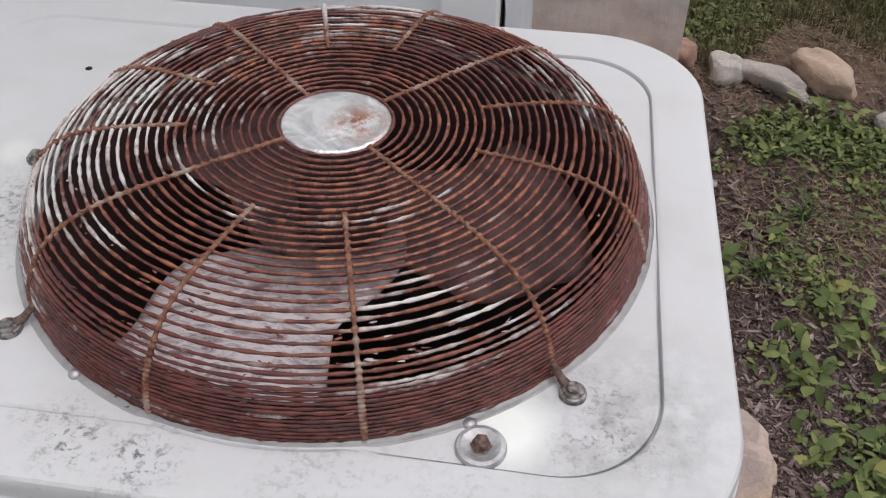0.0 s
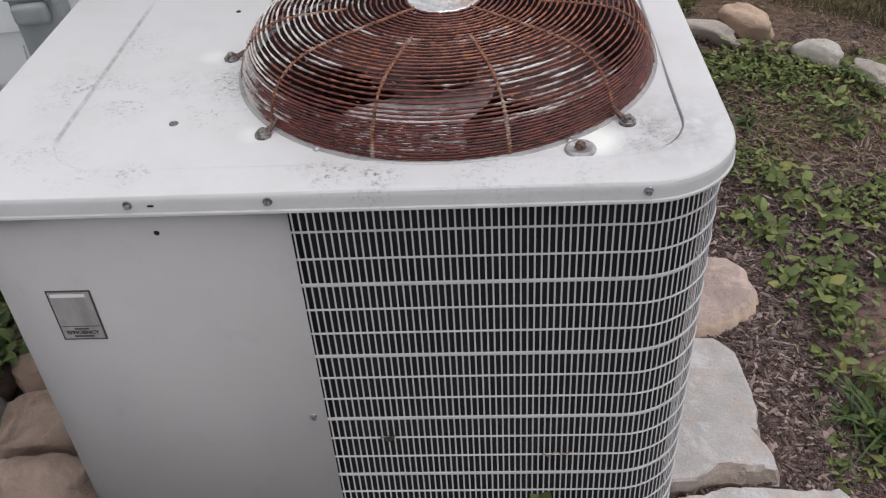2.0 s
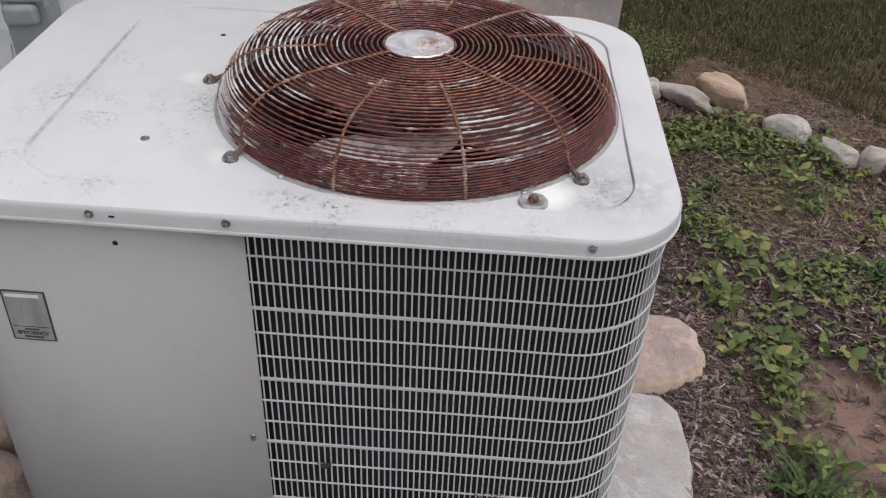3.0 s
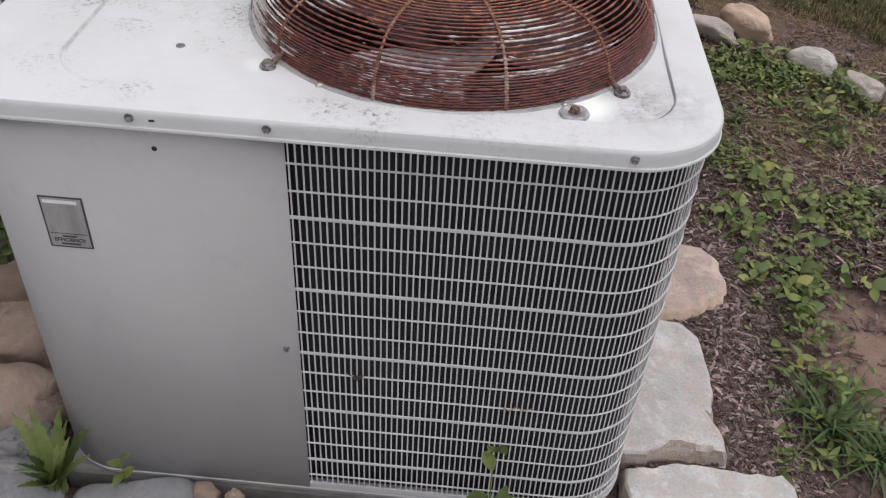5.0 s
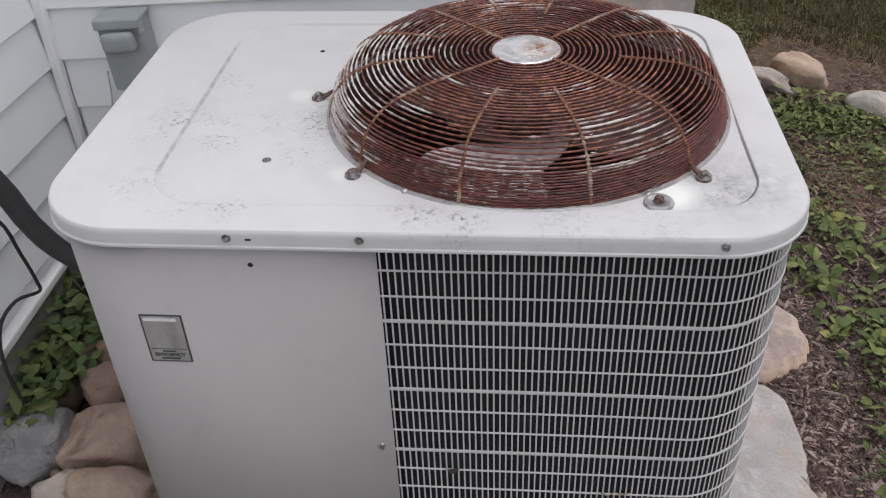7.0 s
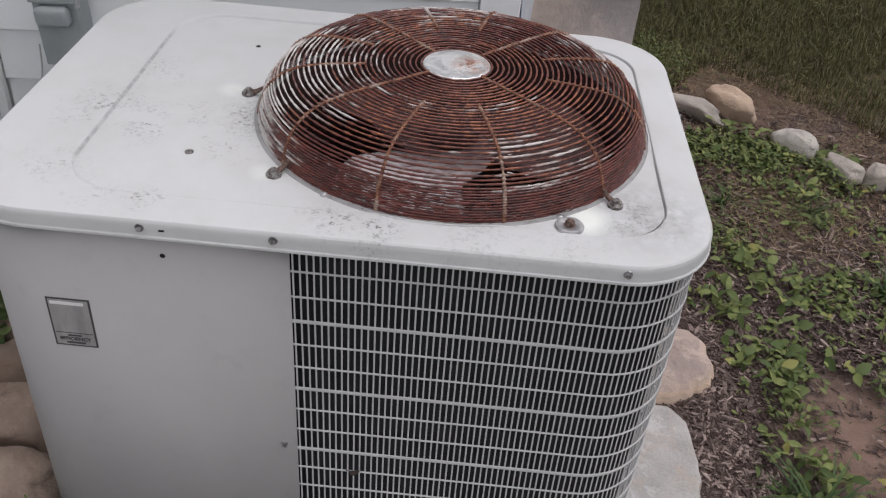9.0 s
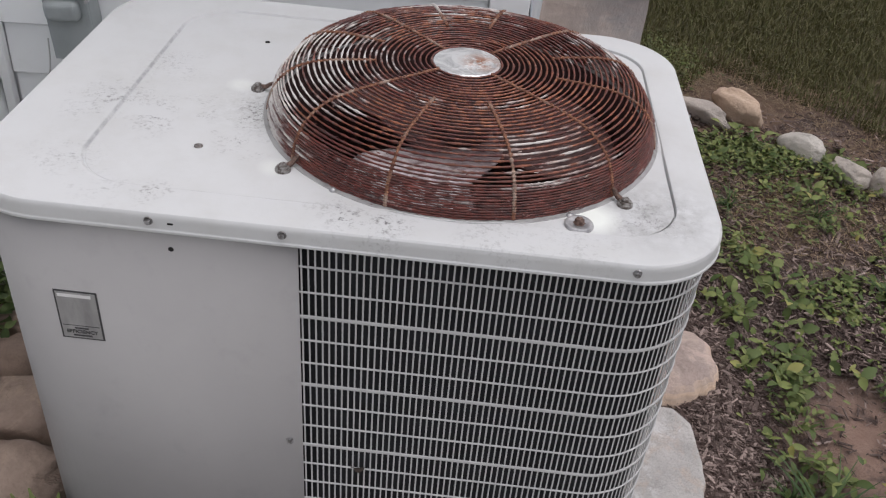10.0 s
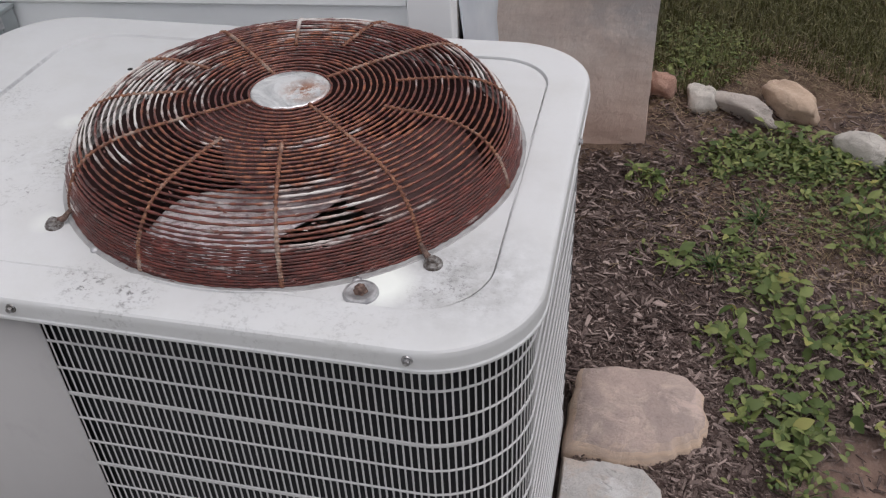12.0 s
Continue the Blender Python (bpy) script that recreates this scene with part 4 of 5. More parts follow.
def fasteners(unit):
    sm = screw_mesh("screw")
    for x, z, y in ((0.0, 0.891, Y0), (0.190, 0.891, Y0), (0.69, 0.891, Y0), (0.188, 0.453, Y0 + 0.011)):
        part("screw", sm, unit, at=pose(x, y, z, 90, 0, 0))
    dot = revolve("drill_hole", [(0.0, 0.0006), (0.0035, 0.0006), (0.0042, 0.0)], BLACKHOLE, 14)
    part("drill_hole", dot, unit, "small dark drill hole", pose(0.023, Y0 + 0.0108, 0.836, 90))
    slot = block("slot_hole", (0.0085, 0.0012, 0.0032), BLACKHOLE, 0.0005)
    part("slot_hole", slot, unit, "small dark slot in the skirt", pose(0.031, Y0 - 0.0002, 0.889))
    part("screw", sm, unit, at=pose(X1, 0.495, 0.889, 0, 90, 0))
    # large bolt with cup washer
    prof = [(0.006, 0.9035), (0.012, 0.9040), (0.0170, 0.9050), (0.0205, 0.9046), (0.0220, 0.9020), (0.0220, 0.8995), (0.006, 0.8995)]
    part("washer", revolve("washer", prof, ZINC, 28, (0.610, 0.083), False), unit, "wide worn zinc washer")
    prof = [(0.0, 0.9125), (0.005, 0.9125), (0.0070, 0.911), (0.0075, 0.9050), (0.0095, 0.9045), (0.0, 0.9045)]
    part("mounting_bolt", revolve("mounting_bolt", prof, BOLT, 6, (0.610, 0.083), False), unit, "rusty bolt head")
    rivet = [(0.0, 0.9045), (0.004, 0.904), (0.0062, 0.902), (0.0065, 0.8995), (0.0, 0.8995)]
    for x, y in ((0.598, 0.106), (0.242, 0.106)):
        part("rivet", revolve("rivet", rivet, ZINC, 14, (x, y)), unit)
    plug = [(0.0, 0.9025), (0.004, 0.9025), (0.0068, 0.9015), (0.0072, 0.8995), (0.0, 0.8995)]
    part("plug", revolve("plug", plug, SCREW, 16, (0.012, 0.191)), unit, "small dark plug in the lid")
    hole = [(0.0, 0.9008), (0.0045, 0.9008), (0.005, 0.8998)]
    part("drill_hole", revolve("lid_hole", hole, BLACKHOLE, 14, (0.024, 0.603)), unit)


def rating_label(unit):
    y = Y0 + 0.0108
    lab = under(new("label"), unit)
    tagged(lab, "small silver foil efficiency label with a dark border")
    lab.matrix_basis = pose(-0.1365, y, 0.687, 0, 0, 0)
    part("label_border", block("label_border", (0.068, 0.0008, 0.098), LABEL_DARK, 0.0002, (0, -0.0006, 0), 1), lab)
    part("label_foil", block("label_foil", (0.062, 0.0008, 0.092), FOIL, 0.0002, (0, -0.0012, 0), 1), lab)
    part("label_stripe", block("label_stripe", (0.052, 0.0006, 0.006), LABEL_PALE, 0.0001, (-0.002, -0.0018, 0.0395), 1), lab)
    part("label_rule", block("label_rule", (0.058, 0.0005, 0.0012), LABEL_DARK, 0.0001, (0, -0.0017, -0.021), 1), lab)
    part("label_bar", block("label_bar", (0.022, 0.0005, 0.0032), LABEL_DARK, 0.0001, (0, -0.0017, -0.0262), 1), lab)
    for k, z in enumerate((0.026, 0.012, -0.002, -0.012)):
        part("label_bar", block("label_bar", (0.030 - 0.004 * k, 0.0004, 0.0010), FOIL, 0.0001, (0, -0.0016, z), 1), lab)
    part("label_bar", block("label_bar", (0.030, 0.0005, 0.0036), LABEL_DARK, 0.0001, (0, -0.0017, -0.0412), 1), lab)
    for text, z, size in (("EFFICIENCY", -0.0365, 0.0095),):
        cu = bpy.data.curves.new("lettering", "FONT")
        cu.body, cu.size, cu.align_x, cu.extrude = text, size, "CENTER", 0.0002
        cu.offset = 0.00025
        tmp = bpy.data.objects.new("lettering", cu)
        scene.collection.objects.link(tmp)
        bpy.context.view_layer.update()
        me = bpy.data.meshes.new_from_object(tmp.evaluated_get(bpy.context.evaluated_depsgraph_get()))
        bpy.data.objects.remove(tmp)
        me.materials.clear()
        me.materials.append(LABEL_DARK)
        part("lettering", me, lab, at=pose(0, -0.0019, z, 90))


def condenser():
    unit = thing("air_conditioner", "off-white outdoor air-conditioning condenser with rusty fan guard on a concrete pad", "air conditioner")
    top_cover(unit)
    cabinet(unit)
    fan(unit)
    fan_guard(unit)
    fasteners(unit)
    rating_label(unit)
    pad = block("concrete_pad", (1.085, 0.79, 0.16), PAD, 0.012, (0.250, 0.398, -0.0205))
    thing("concrete_pad", "weathered grey concrete pad under the condenser", "concrete pad", me=pad)


condenser()

# ---- fixtures on the house wall ----
def disconnect_box():
    box = thing("electrical_box", "grey metal outdoor electrical disconnect box on the siding", "electrical box")
    box.matrix_basis = pose(-0.511, 0.950, 0.765, 0, -3, 0) @ Matrix.Diagonal((1, 1, 1.07, 1))
    part("housing", block("housing", (0.100, 0.056, 0.164), BOXGREY, 0.004, (0.001, -0.028, -0.006)), box)
    part("cover", block("cover", (0.104, 0.010, 0.146), BOXGREY, 0.003, (-0.001, -0.060, -0.010)), box)
    part("rain_hood", block("rain_hood", (0.110, 0.076, 0.009), BOXGREY, 0.003, (0, -0.036, 0.080)), box)
    part("hood_lip", block("hood_lip", (0.110, 0.005, 0.020), BOXGREY, 0.002, (0, -0.0745, 0.073)), box)
    part("pull_handle", block("pull_handle", (0.080, 0.032, 0.044), BOXGREY, 0.012, (-0.004, -0.076, 0.034), 4), box, "rounded grey pull handle")
    part("hasp", block("hasp", (0.006, 0.020, 0.026), ZINC, 0.002, (0.052, -0.062, 0.062)), box)
    part("conduit_nut", revolve("conduit_nut", [(0.0, -0.087), (0.015, -0.087), (0.0155, -0.100), (0.013, -0.112), (0.0, -0.112)], RUBBER, 20, (-0.024, -0.034)), box)
    pts = [(0.002, -0.034, -0.012), (0.004, -0.034, -0.10), (0.014, -0.03, -0.20), (0.03, -0.035, -0.32), (0.07, -0.08, -0.40), (0.14, -0.14, -0.42)]
    thing("conduit", "black flexible conduit from the electrical box to the condenser", "conduit", at=pose(-0.539, 0.950, 0.75), me=tube("conduit", pts, 0.011, RUBBER, 10))


def lines():
    path = smooth_path([(-0.735, 0.345, 1.08), (-0.66, 0.35, 0.915), (-0.615, 0.355, 0.815), (-0.572, 0.36, 0.735), (-0.540, 0.36, 0.650), (-0.490, 0.362, 0.577), (-0.40, 0.375, 0.51), (-0.28, 0.40, 0.46)])
    thing("refrigerant_hose", "thick black insulated refrigerant line from the wall to the condenser", "hose", me=tube("refrigerant_hose", path, 0.0215, RUBBER, 14, wobble=0.06))
    path = smooth_path([(-0.715, 0.10, 0.80), (-0.712, 0.38, 0.66), (-0.712, 0.504, 0.555), (-0.710, 0.533, 0.442), (-0.708, 0.549, 0.350), (-0.705, 0.538, 0.328), (-0.705, 0.45, 0.372), (-0.705, 0.37, 0.362), (-0.70, 0.33, 0.27), (-0.69, 0.34, 0.06)])
    thing("cable", "thin black cable hanging along the siding", "cable", me=tube("cable", path, 0.0042, RUBBER, 8))
    path = smooth_path([(-0.595, 0.935, 0.70), (-0.605, 0.94, 0.63), (-0.625, 0.94, 0.55), (-0.645, 0.935, 0.46)])
    thing("wire", "thin pale wire below the electrical box", "wire", me=tube("wire", path, 0.0018, CABLE_WHITE, 6))


disconnect_box()
lines()


# ---- stones ----
def rock(name, label, at, size, material, seed, turn=0.0, lump=0.22, flat=0.0, tilt=(0, 0), detail=4, group="", sink=0.25, facet=0.88):
    """A field stone: a lumpy ball squeezed to size, with a flattened crown where flat is above 0."""
    bm = bmesh.new()
    bmesh.ops.create_icosphere(bm, subdivisions=detail, radius=1.0)
    off = Vector((seed * 7.3, seed * 3.1, seed * 5.7))
    rng = random.Random(seed)
    cuts = [(Vector((rng.gauss(0, 1), rng.gauss(0, 1), rng.gauss(0.1, 0.8))).normalized(), rng.uniform(0.66, 0.9)) for _ in range(9)]
    for v in bm.verts:
        p = v.co.copy()
        q = Vector([math.copysign(abs(c) ** 0.82, c) for c in p])
        d = 1 + lump * noise.noise(p * 1.2 + off) + 0.5 * lump * noise.noise(p * 2.6 + off) + 0.26 * lump * noise.noise(p * 6 + off) + 0.12 * lump * noise.noise(p * 15 + off)
        # broken facets
        for n, reach_ in cuts:
            over = q.dot(n) - reach_
            if over > 0:
                q -= n * over * facet
        q *= d
        if flat and q.z > 1 - flat:
            q.z = 1 - flat + (q.z - 1 + flat) * 0.18
        v.co = Vector((q.x * size[0] / 2, q.y * size[1] / 2, q.z * size[2] / 2))
    me = bm_mesh(name, bm, material, True)
    x, y = at[:2]
    z = at[2] if len(at) > 2 else ground_z(x, y) + size[2] / 2 * (1 - 2 * sink)
    return thing(name, label, "stone", group, at=pose(x, y, z, tilt[0], tilt[1], turn), me=me)


def slab(name, label, outline, z0, z1, material, seed, tilt=0.0, group="stones beside the condenser", worn=0.0, chips=()):
    """A split flagstone: an uneven outline, ragged layered sides and a nearly flat top."""
    pts = []
    n = len(outline)
    for i in range(n):
        a, b = Vector(outline[i]), Vector(outline[(i + 1) % n])
        for k in range(8):
            p = a.lerp(b, k / 8)
            w = 0.012 * noise.noise((p.x * 11, p.y * 11, seed)) + 0.006 * noise.noise((p.x * 40, p.y * 40, seed))
            pts.append(p + Vector((w, -w)))
    c = sum(pts, Vector((0, 0))) / len(pts)
    verts, faces, m = [], [], len(pts)
    layers = [(1.03, z0), (1.05, z0 + (z1 - z0) * 0.35), (1.02, z0 + (z1 - z0) * 0.5), (1.035, z0 + (z1 - z0) * 0.72), (1.015, z1 - 0.012), (1.0, z1 - 0.004), (0.975, z1), (0.93, z1 + 0.001), (0.88, z1 + 0.002), (0.7, z1 + 0.002), (0.35, z1)]
    if worn:
        layers = [(1.0, z0), (1.06, z0 + (z1 - z0) * 0.3), (1.03, z0 + (z1 - z0) * 0.42), (1.07, z0 + (z1 - z0) * 0.52), (1.05, z1 - worn), (1.01, z1 - 0.62 * worn), (0.94, z1 - 0.33 * worn), (0.83, z1 - 0.12 * worn), (0.62, z1 - 0.02 * worn), (0.3, z1)]
    for li, (s, z) in enumerate(layers):
        for i, p in enumerate(pts):
            jag = (0.024 if worn else 0.010) * noise.noise((i * 0.9, li * 3.3, seed)) if li < 5 else 0
            q = c + (p - c) * (s + jag)
            dz = 0.004 * noise.noise((q.x * 8, q.y * 8, seed + 2)) + 0.002 * noise.noise((q.x * 28, q.y * 28, seed + 3))
            if worn:
                dz += 0.007 * (0.5 - abs(noise.noise((q.x * 15, q.y * 22, seed + 5)))) + 0.003 * noise.noise((q.x * 60, q.y * 60, seed + 6))
            for cx, cy, reach_, deep in chips:
                d = math.hypot(q.x - cx, (q.y - cy) * 1.6) / reach_
                if d < 1 and li > 3:
                    dz -= deep * (1 - d) ** 0.6
            verts.append((q.x, q.y, z + dz + tilt * (q.y - c.y)))
    for li in range(len(layers) - 1):
        for i in range(m):
            j = (i + 1) % m
            faces.append((li * m + i, li * m + j, (li + 1) * m + j, (li + 1) * m + i))
    verts.append((c.x, c.y, z1))
    last = (len(layers) - 1) * m
    faces += [(last + i, last + (i + 1) % m, len(verts) - 1) for i in range(m)]
    return thing(name, label, "stone", group, me=mesh_of(name, verts, faces, material, worn > 0))


def stones():
    edging, heap = "stones edging the lawn", "stones between the wall and the condenser"
    slab("flagstone", "pale split flagstone with broken edge beside the condenser", [(0.832, 0.175), (0.935, 0.196), (1.052, 0.190), (1.046, 0.317), (1.050, 0.43), (1.045, 0.515), (1.000, 0.565), (0.930, 0.572), (0.832, 0.570)], -0.03, 0.06, PALE, 1, 0.06, chips=((0.96, 0.181, 0.055, 0.045), (1.021, 0.181, 0.04, 0.05), (1.055, 0.287, 0.025, 0.03)))
    slab("flagstone", "pale flagstone slab lying on bark litter", [(0.832, 0.140), (0.933, 0.155), (1.066, 0.152), (1.159, 0.155), (1.183, 0.124), (1.173, -0.015), (1.009, -0.064), (0.857, -0.052)], -0.07, 0.05, PALE, 2, 0.05)
    slab("boulder", "tan rounded boulder with a worn top and layered rim", [(0.838, 0.592), (0.92, 0.582), (1.000, 0.582), (1.060, 0.600), (1.104, 0.645), (1.128, 0.71), (1.118, 0.780), (1.085, 0.822), (1.02, 0.845), (0.94, 0.838), (0.838, 0.812)], -0.02, 0.112, ROSE, 3, 0.06, worn=0.05)
    # the lawn's edging
    rock("fieldstone", "pale cream rounded fieldstone in the lawn edging", (1.101, 1.905), (0.117, 0.103, 0.092), CREAM, 5, 10, 0.2, group=edging)
    rock("fieldstone", "long grey weathered fieldstone lying in the edging", (1.22, 1.875), (0.272, 0.098, 0.080), STONE_GREY, 6, -38, 0.18, group=edging)
    rock("fieldstone", "orange-tan oblong fieldstone at the edge of the lawn", (1.360, 1.905), (0.215, 0.096, 0.105), ORANGE, 7, -46, 0.17, tilt=(0, 10), group=edging, facet=0.55)
    rock("fieldstone", "small reddish fieldstone beside the concrete pier", (0.975, 1.955), (0.095, 0.10, 0.11), RED, 8, 30, 0.2, group=edging)
    rock("fieldstone", "cream fieldstone half hidden in weeds", (1.540, 1.700), (0.160, 0.105, 0.105), CREAM, 9, -48, 0.16, tilt=(0, 8), group=edging, facet=0.5)
    rock("fieldstone", "tan-grey oblong fieldstone slanting in the edging", (1.672, 1.590), (0.165, 0.085, 0.085), STONE_GREY, 10, -58, 0.16, group=edging, facet=0.5)
    rock("fieldstone", "small pale grey upright fieldstone", (1.775, 1.555), (0.095, 0.080, 0.105), STONE_GREY, 11, 0, 0.16, group=edging, facet=0.5)
    rock("fieldstone", "tan long fieldstone in the edging", (1.90, 1.495), (0.217, 0.109, 0.098), TAN, 12, -18, 0.18, group=edging)
    rock("fieldstone", "tan fieldstone at the lawn's edge", (2.115, 1.458), (0.174, 0.119, 0.098), TAN, 13, -25, 0.18, group=edging)
    # the heap by the wall
    rock("fieldstone", "large tan fieldstone wedged against the condenser", (-0.505, 0.313, 0.075), (0.247, 0.206, 0.175), TAN, 21, 12, 0.14, 0.05, group=heap)
    rock("fieldstone", "tan blocky fieldstone close to the condenser", (-0.43, 0.166, 0.07), (0.22, 0.169, 0.174), TAN, 22, -8, 0.16, group=heap)
    rock("fieldstone", "large grey slanting fieldstone by the house wall", (-0.685, 0.305, 0.075), (0.226, 0.250, 0.175), GREY, 23, 24, 0.18, 0.1, group=heap)
    rock("fieldstone", "brown angular fieldstone in the heap", (-0.56, 0.452, 0.1), (0.145, 0.124, 0.124), BROWN, 24, 30, 0.22, group=heap)
    rock("fieldstone", "brownish fieldstone under the leaves", (-0.63, 0.54, 0.125), (0.156, 0.125, 0.125), BROWN, 25, 0, 0.25, group=heap)
    rock("fieldstone", "small pale grey fieldstone at the foot of the heap", (-0.575, 0.165, 0.065), (0.115, 0.105, 0.115), STONE_GREY, 26, 0, 0.2, group=heap)
    rock("fieldstone", "tan fieldstone half covered by leaves", (-0.71, 0.442, 0.07), (0.155, 0.114, 0.093), BROWN, 27, 10, 0.2, group=heap)
    rock("fieldstone", "dark grey fieldstone low beside the pad", (-0.398, 0.056, 0.03), (0.153, 0.122, 0.102), GREY, 28, 10, 0.2, group=heap)
    rock("fieldstone", "grey rounded fieldstone before the condenser", (-0.34, -0.049, 0.045), (0.18, 0.14, 0.085), GREY, 29, 0, 0.18, group=heap)
    rock("fieldstone", "flat grey fieldstone before the condenser", (-0.115, -0.062, 0.046), (0.25, 0.15, 0.08), GREY, 30, 0, 0.16, 0.2, group=heap)
    rock("fieldstone", "reddish pebble before the condenser", (0.015, -0.03, 0.07), (0.05, 0.04, 0.04), BROWN, 31, 0, 0.2, group=heap, detail=3)
    rock("fieldstone", "pinkish pebble at the foot of the panel", (0.07, -0.035, 0.067), (0.04, 0.035, 0.03), TAN, 34, 0, 0.2, group=heap, detail=3)
    rng = random.Random(77)
    for k in range(22):
        rock("pebble", "small brown stone in a gap of the heap", (rng.uniform(-0.62, -0.36), rng.uniform(0.04, 0.42), rng.uniform(0.02, 0.07)), (rng.uniform(0.03, 0.07), rng.uniform(0.03, 0.06), rng.uniform(0.025, 0.045)), rng.choice((BROWN, BROWN, TAN, GREY)), 50 + k, rng.uniform(0, 180), 0.25, group="small stones in the heap", detail=2)
    rock("fieldstone", "dark fieldstone deep in the heap", (-0.519, 0.237, 0.02), (0.123, 0.103, 0.092), BROWN, 32, 50, 0.2, group=heap)
    rock("fieldstone", "small tan fieldstone near the house wall", (-0.617, 0.057, 0.0), (0.143, 0.122, 0.092), TAN, 33, 0, 0.2, group=heap)


stones()


# ---- plants ----
def leaf_faces(verts, faces, base, along, width, length, up, fold=0.25, droop=0.3, n=5, lobes=0.0):
    """A pointed leaf with a folded midrib that droops to its tip."""
    along = along.normalized()
    side = along.cross(up).normalized()
    nrm = side.cross(along).normalized()
    start = len(verts)
    for i in range(n + 1):
        t = i / n
        w = width * 0.5 * (math.sin(math.pi * min(1, t * 0.92 + 0.06)) ** 0.8) * (1 - 0.25 * t)
        if lobes:
            w *= 1 + lobes * (1 if i % 2 else -1)
        c = base + along * (length * t) - nrm * (droop * length * t * t)
        verts.append(tuple(c - side * w + nrm * (fold * w)))
        verts.append(tuple(c))
        verts.append(tuple(c + side * w + nrm * (fold * w)))
    for i in range(n):
        a = start + 3 * i
        faces.append((a, a + 1, a + 4, a + 3))
        faces.append((a + 1, a + 2, a + 5, a + 4))


def leaf_mesh(name, material, width, droop, lobes=0.0, n=5):
    """One leaf of unit length that points along +x."""
    v, f = [], []
    leaf_faces(v, f, Vector((0, 0, 0)), Vector((1, 0, 0)), width, 1.0, UP, 0.22, droop, n, lobes)
    return mesh_of(name, v, f, material, True)


def broad_weed(name, label, category, group, seed, spread, height, count, size, leaves, material):
    """A low plant: each leaf a part of its own on one branching stem."""
    rng = random.Random(seed)
    p0 = thing(name, label, category, group)
    stalk = bpy.data.meshes.get("stalk_" + material.name) or tube("stalk_" + material.name, [(0, 0, 0), (0, 0, 1)], 0.0012, material, 3)
    k = 0
    while k < count:
        a = rng.uniform(0, 2 * math.pi)
        r = spread * math.sqrt(rng.random())
        h = height * rng.uniform(0.35, 1.0) * (1 - 0.45 * r / spread)
        p = Vector((r * math.cos(a), r * math.sin(a), h))
        foot = Vector((p.x * 0.25, p.y * 0.25, -0.01))
        turn = UP.rotation_difference((p - foot).normalized()).to_matrix().to_4x4()
        part("stem", stalk, p0, at=Matrix.Translation(foot) @ turn @ Matrix.Diagonal((1, 1, (p - foot).length, 1)))
        # one to three leaves on a stalk
        b0, s = rng.uniform(0, 360), size * rng.uniform(0.6, 1.15)
        for j in range(rng.choice((1, 2, 3, 3))):
            if k >= count:
                break
            m = pose(p.x, p.y, p.z, rng.uniform(-40, 40), rng.uniform(-40, 22), b0 + 125 * j + rng.uniform(-15, 15))
            part("leaf", rng.choice(leaves), p0, at=m @ Matrix.Scale(s * rng.uniform(0.8, 1.1), 4))
            k += 1
    return p0


def grass_tuft(name, seed, count, length, material, width=0.005):
    rng = random.Random(seed)
    v, f = [], []
    for _ in range(count):
        a = rng.uniform(0, 2 * math.pi)
        lean = rng.uniform(0.45, 1.5)
        L = length * rng.uniform(0.5, 1.1)
        b = Vector((rng.uniform(-.02, .02), rng.uniform(-.02, .02), -0.005))
        d = Vector((math.cos(a), math.sin(a), 0))
        side = Vector((-d.y, d.x, 0)) * width * 0.5
        i0 = len(v)
        for k in range(5):
            t = k / 4
            c = b + d * (L * lean * t * t * 0.8 + L * 0.15 * t) + UP * (L * t * (1 - 0.55 * lean * t))
            w = 1 - t * 0.9
            v += [tuple(c - side * w), tuple(c + side * w)]
        f += [(i0 + 2 * k, i0 + 2 * k + 1, i0 + 2 * k + 3, i0 + 2 * k + 2) for k in range(4)]
    return mesh_of(name, v, f, material, True)


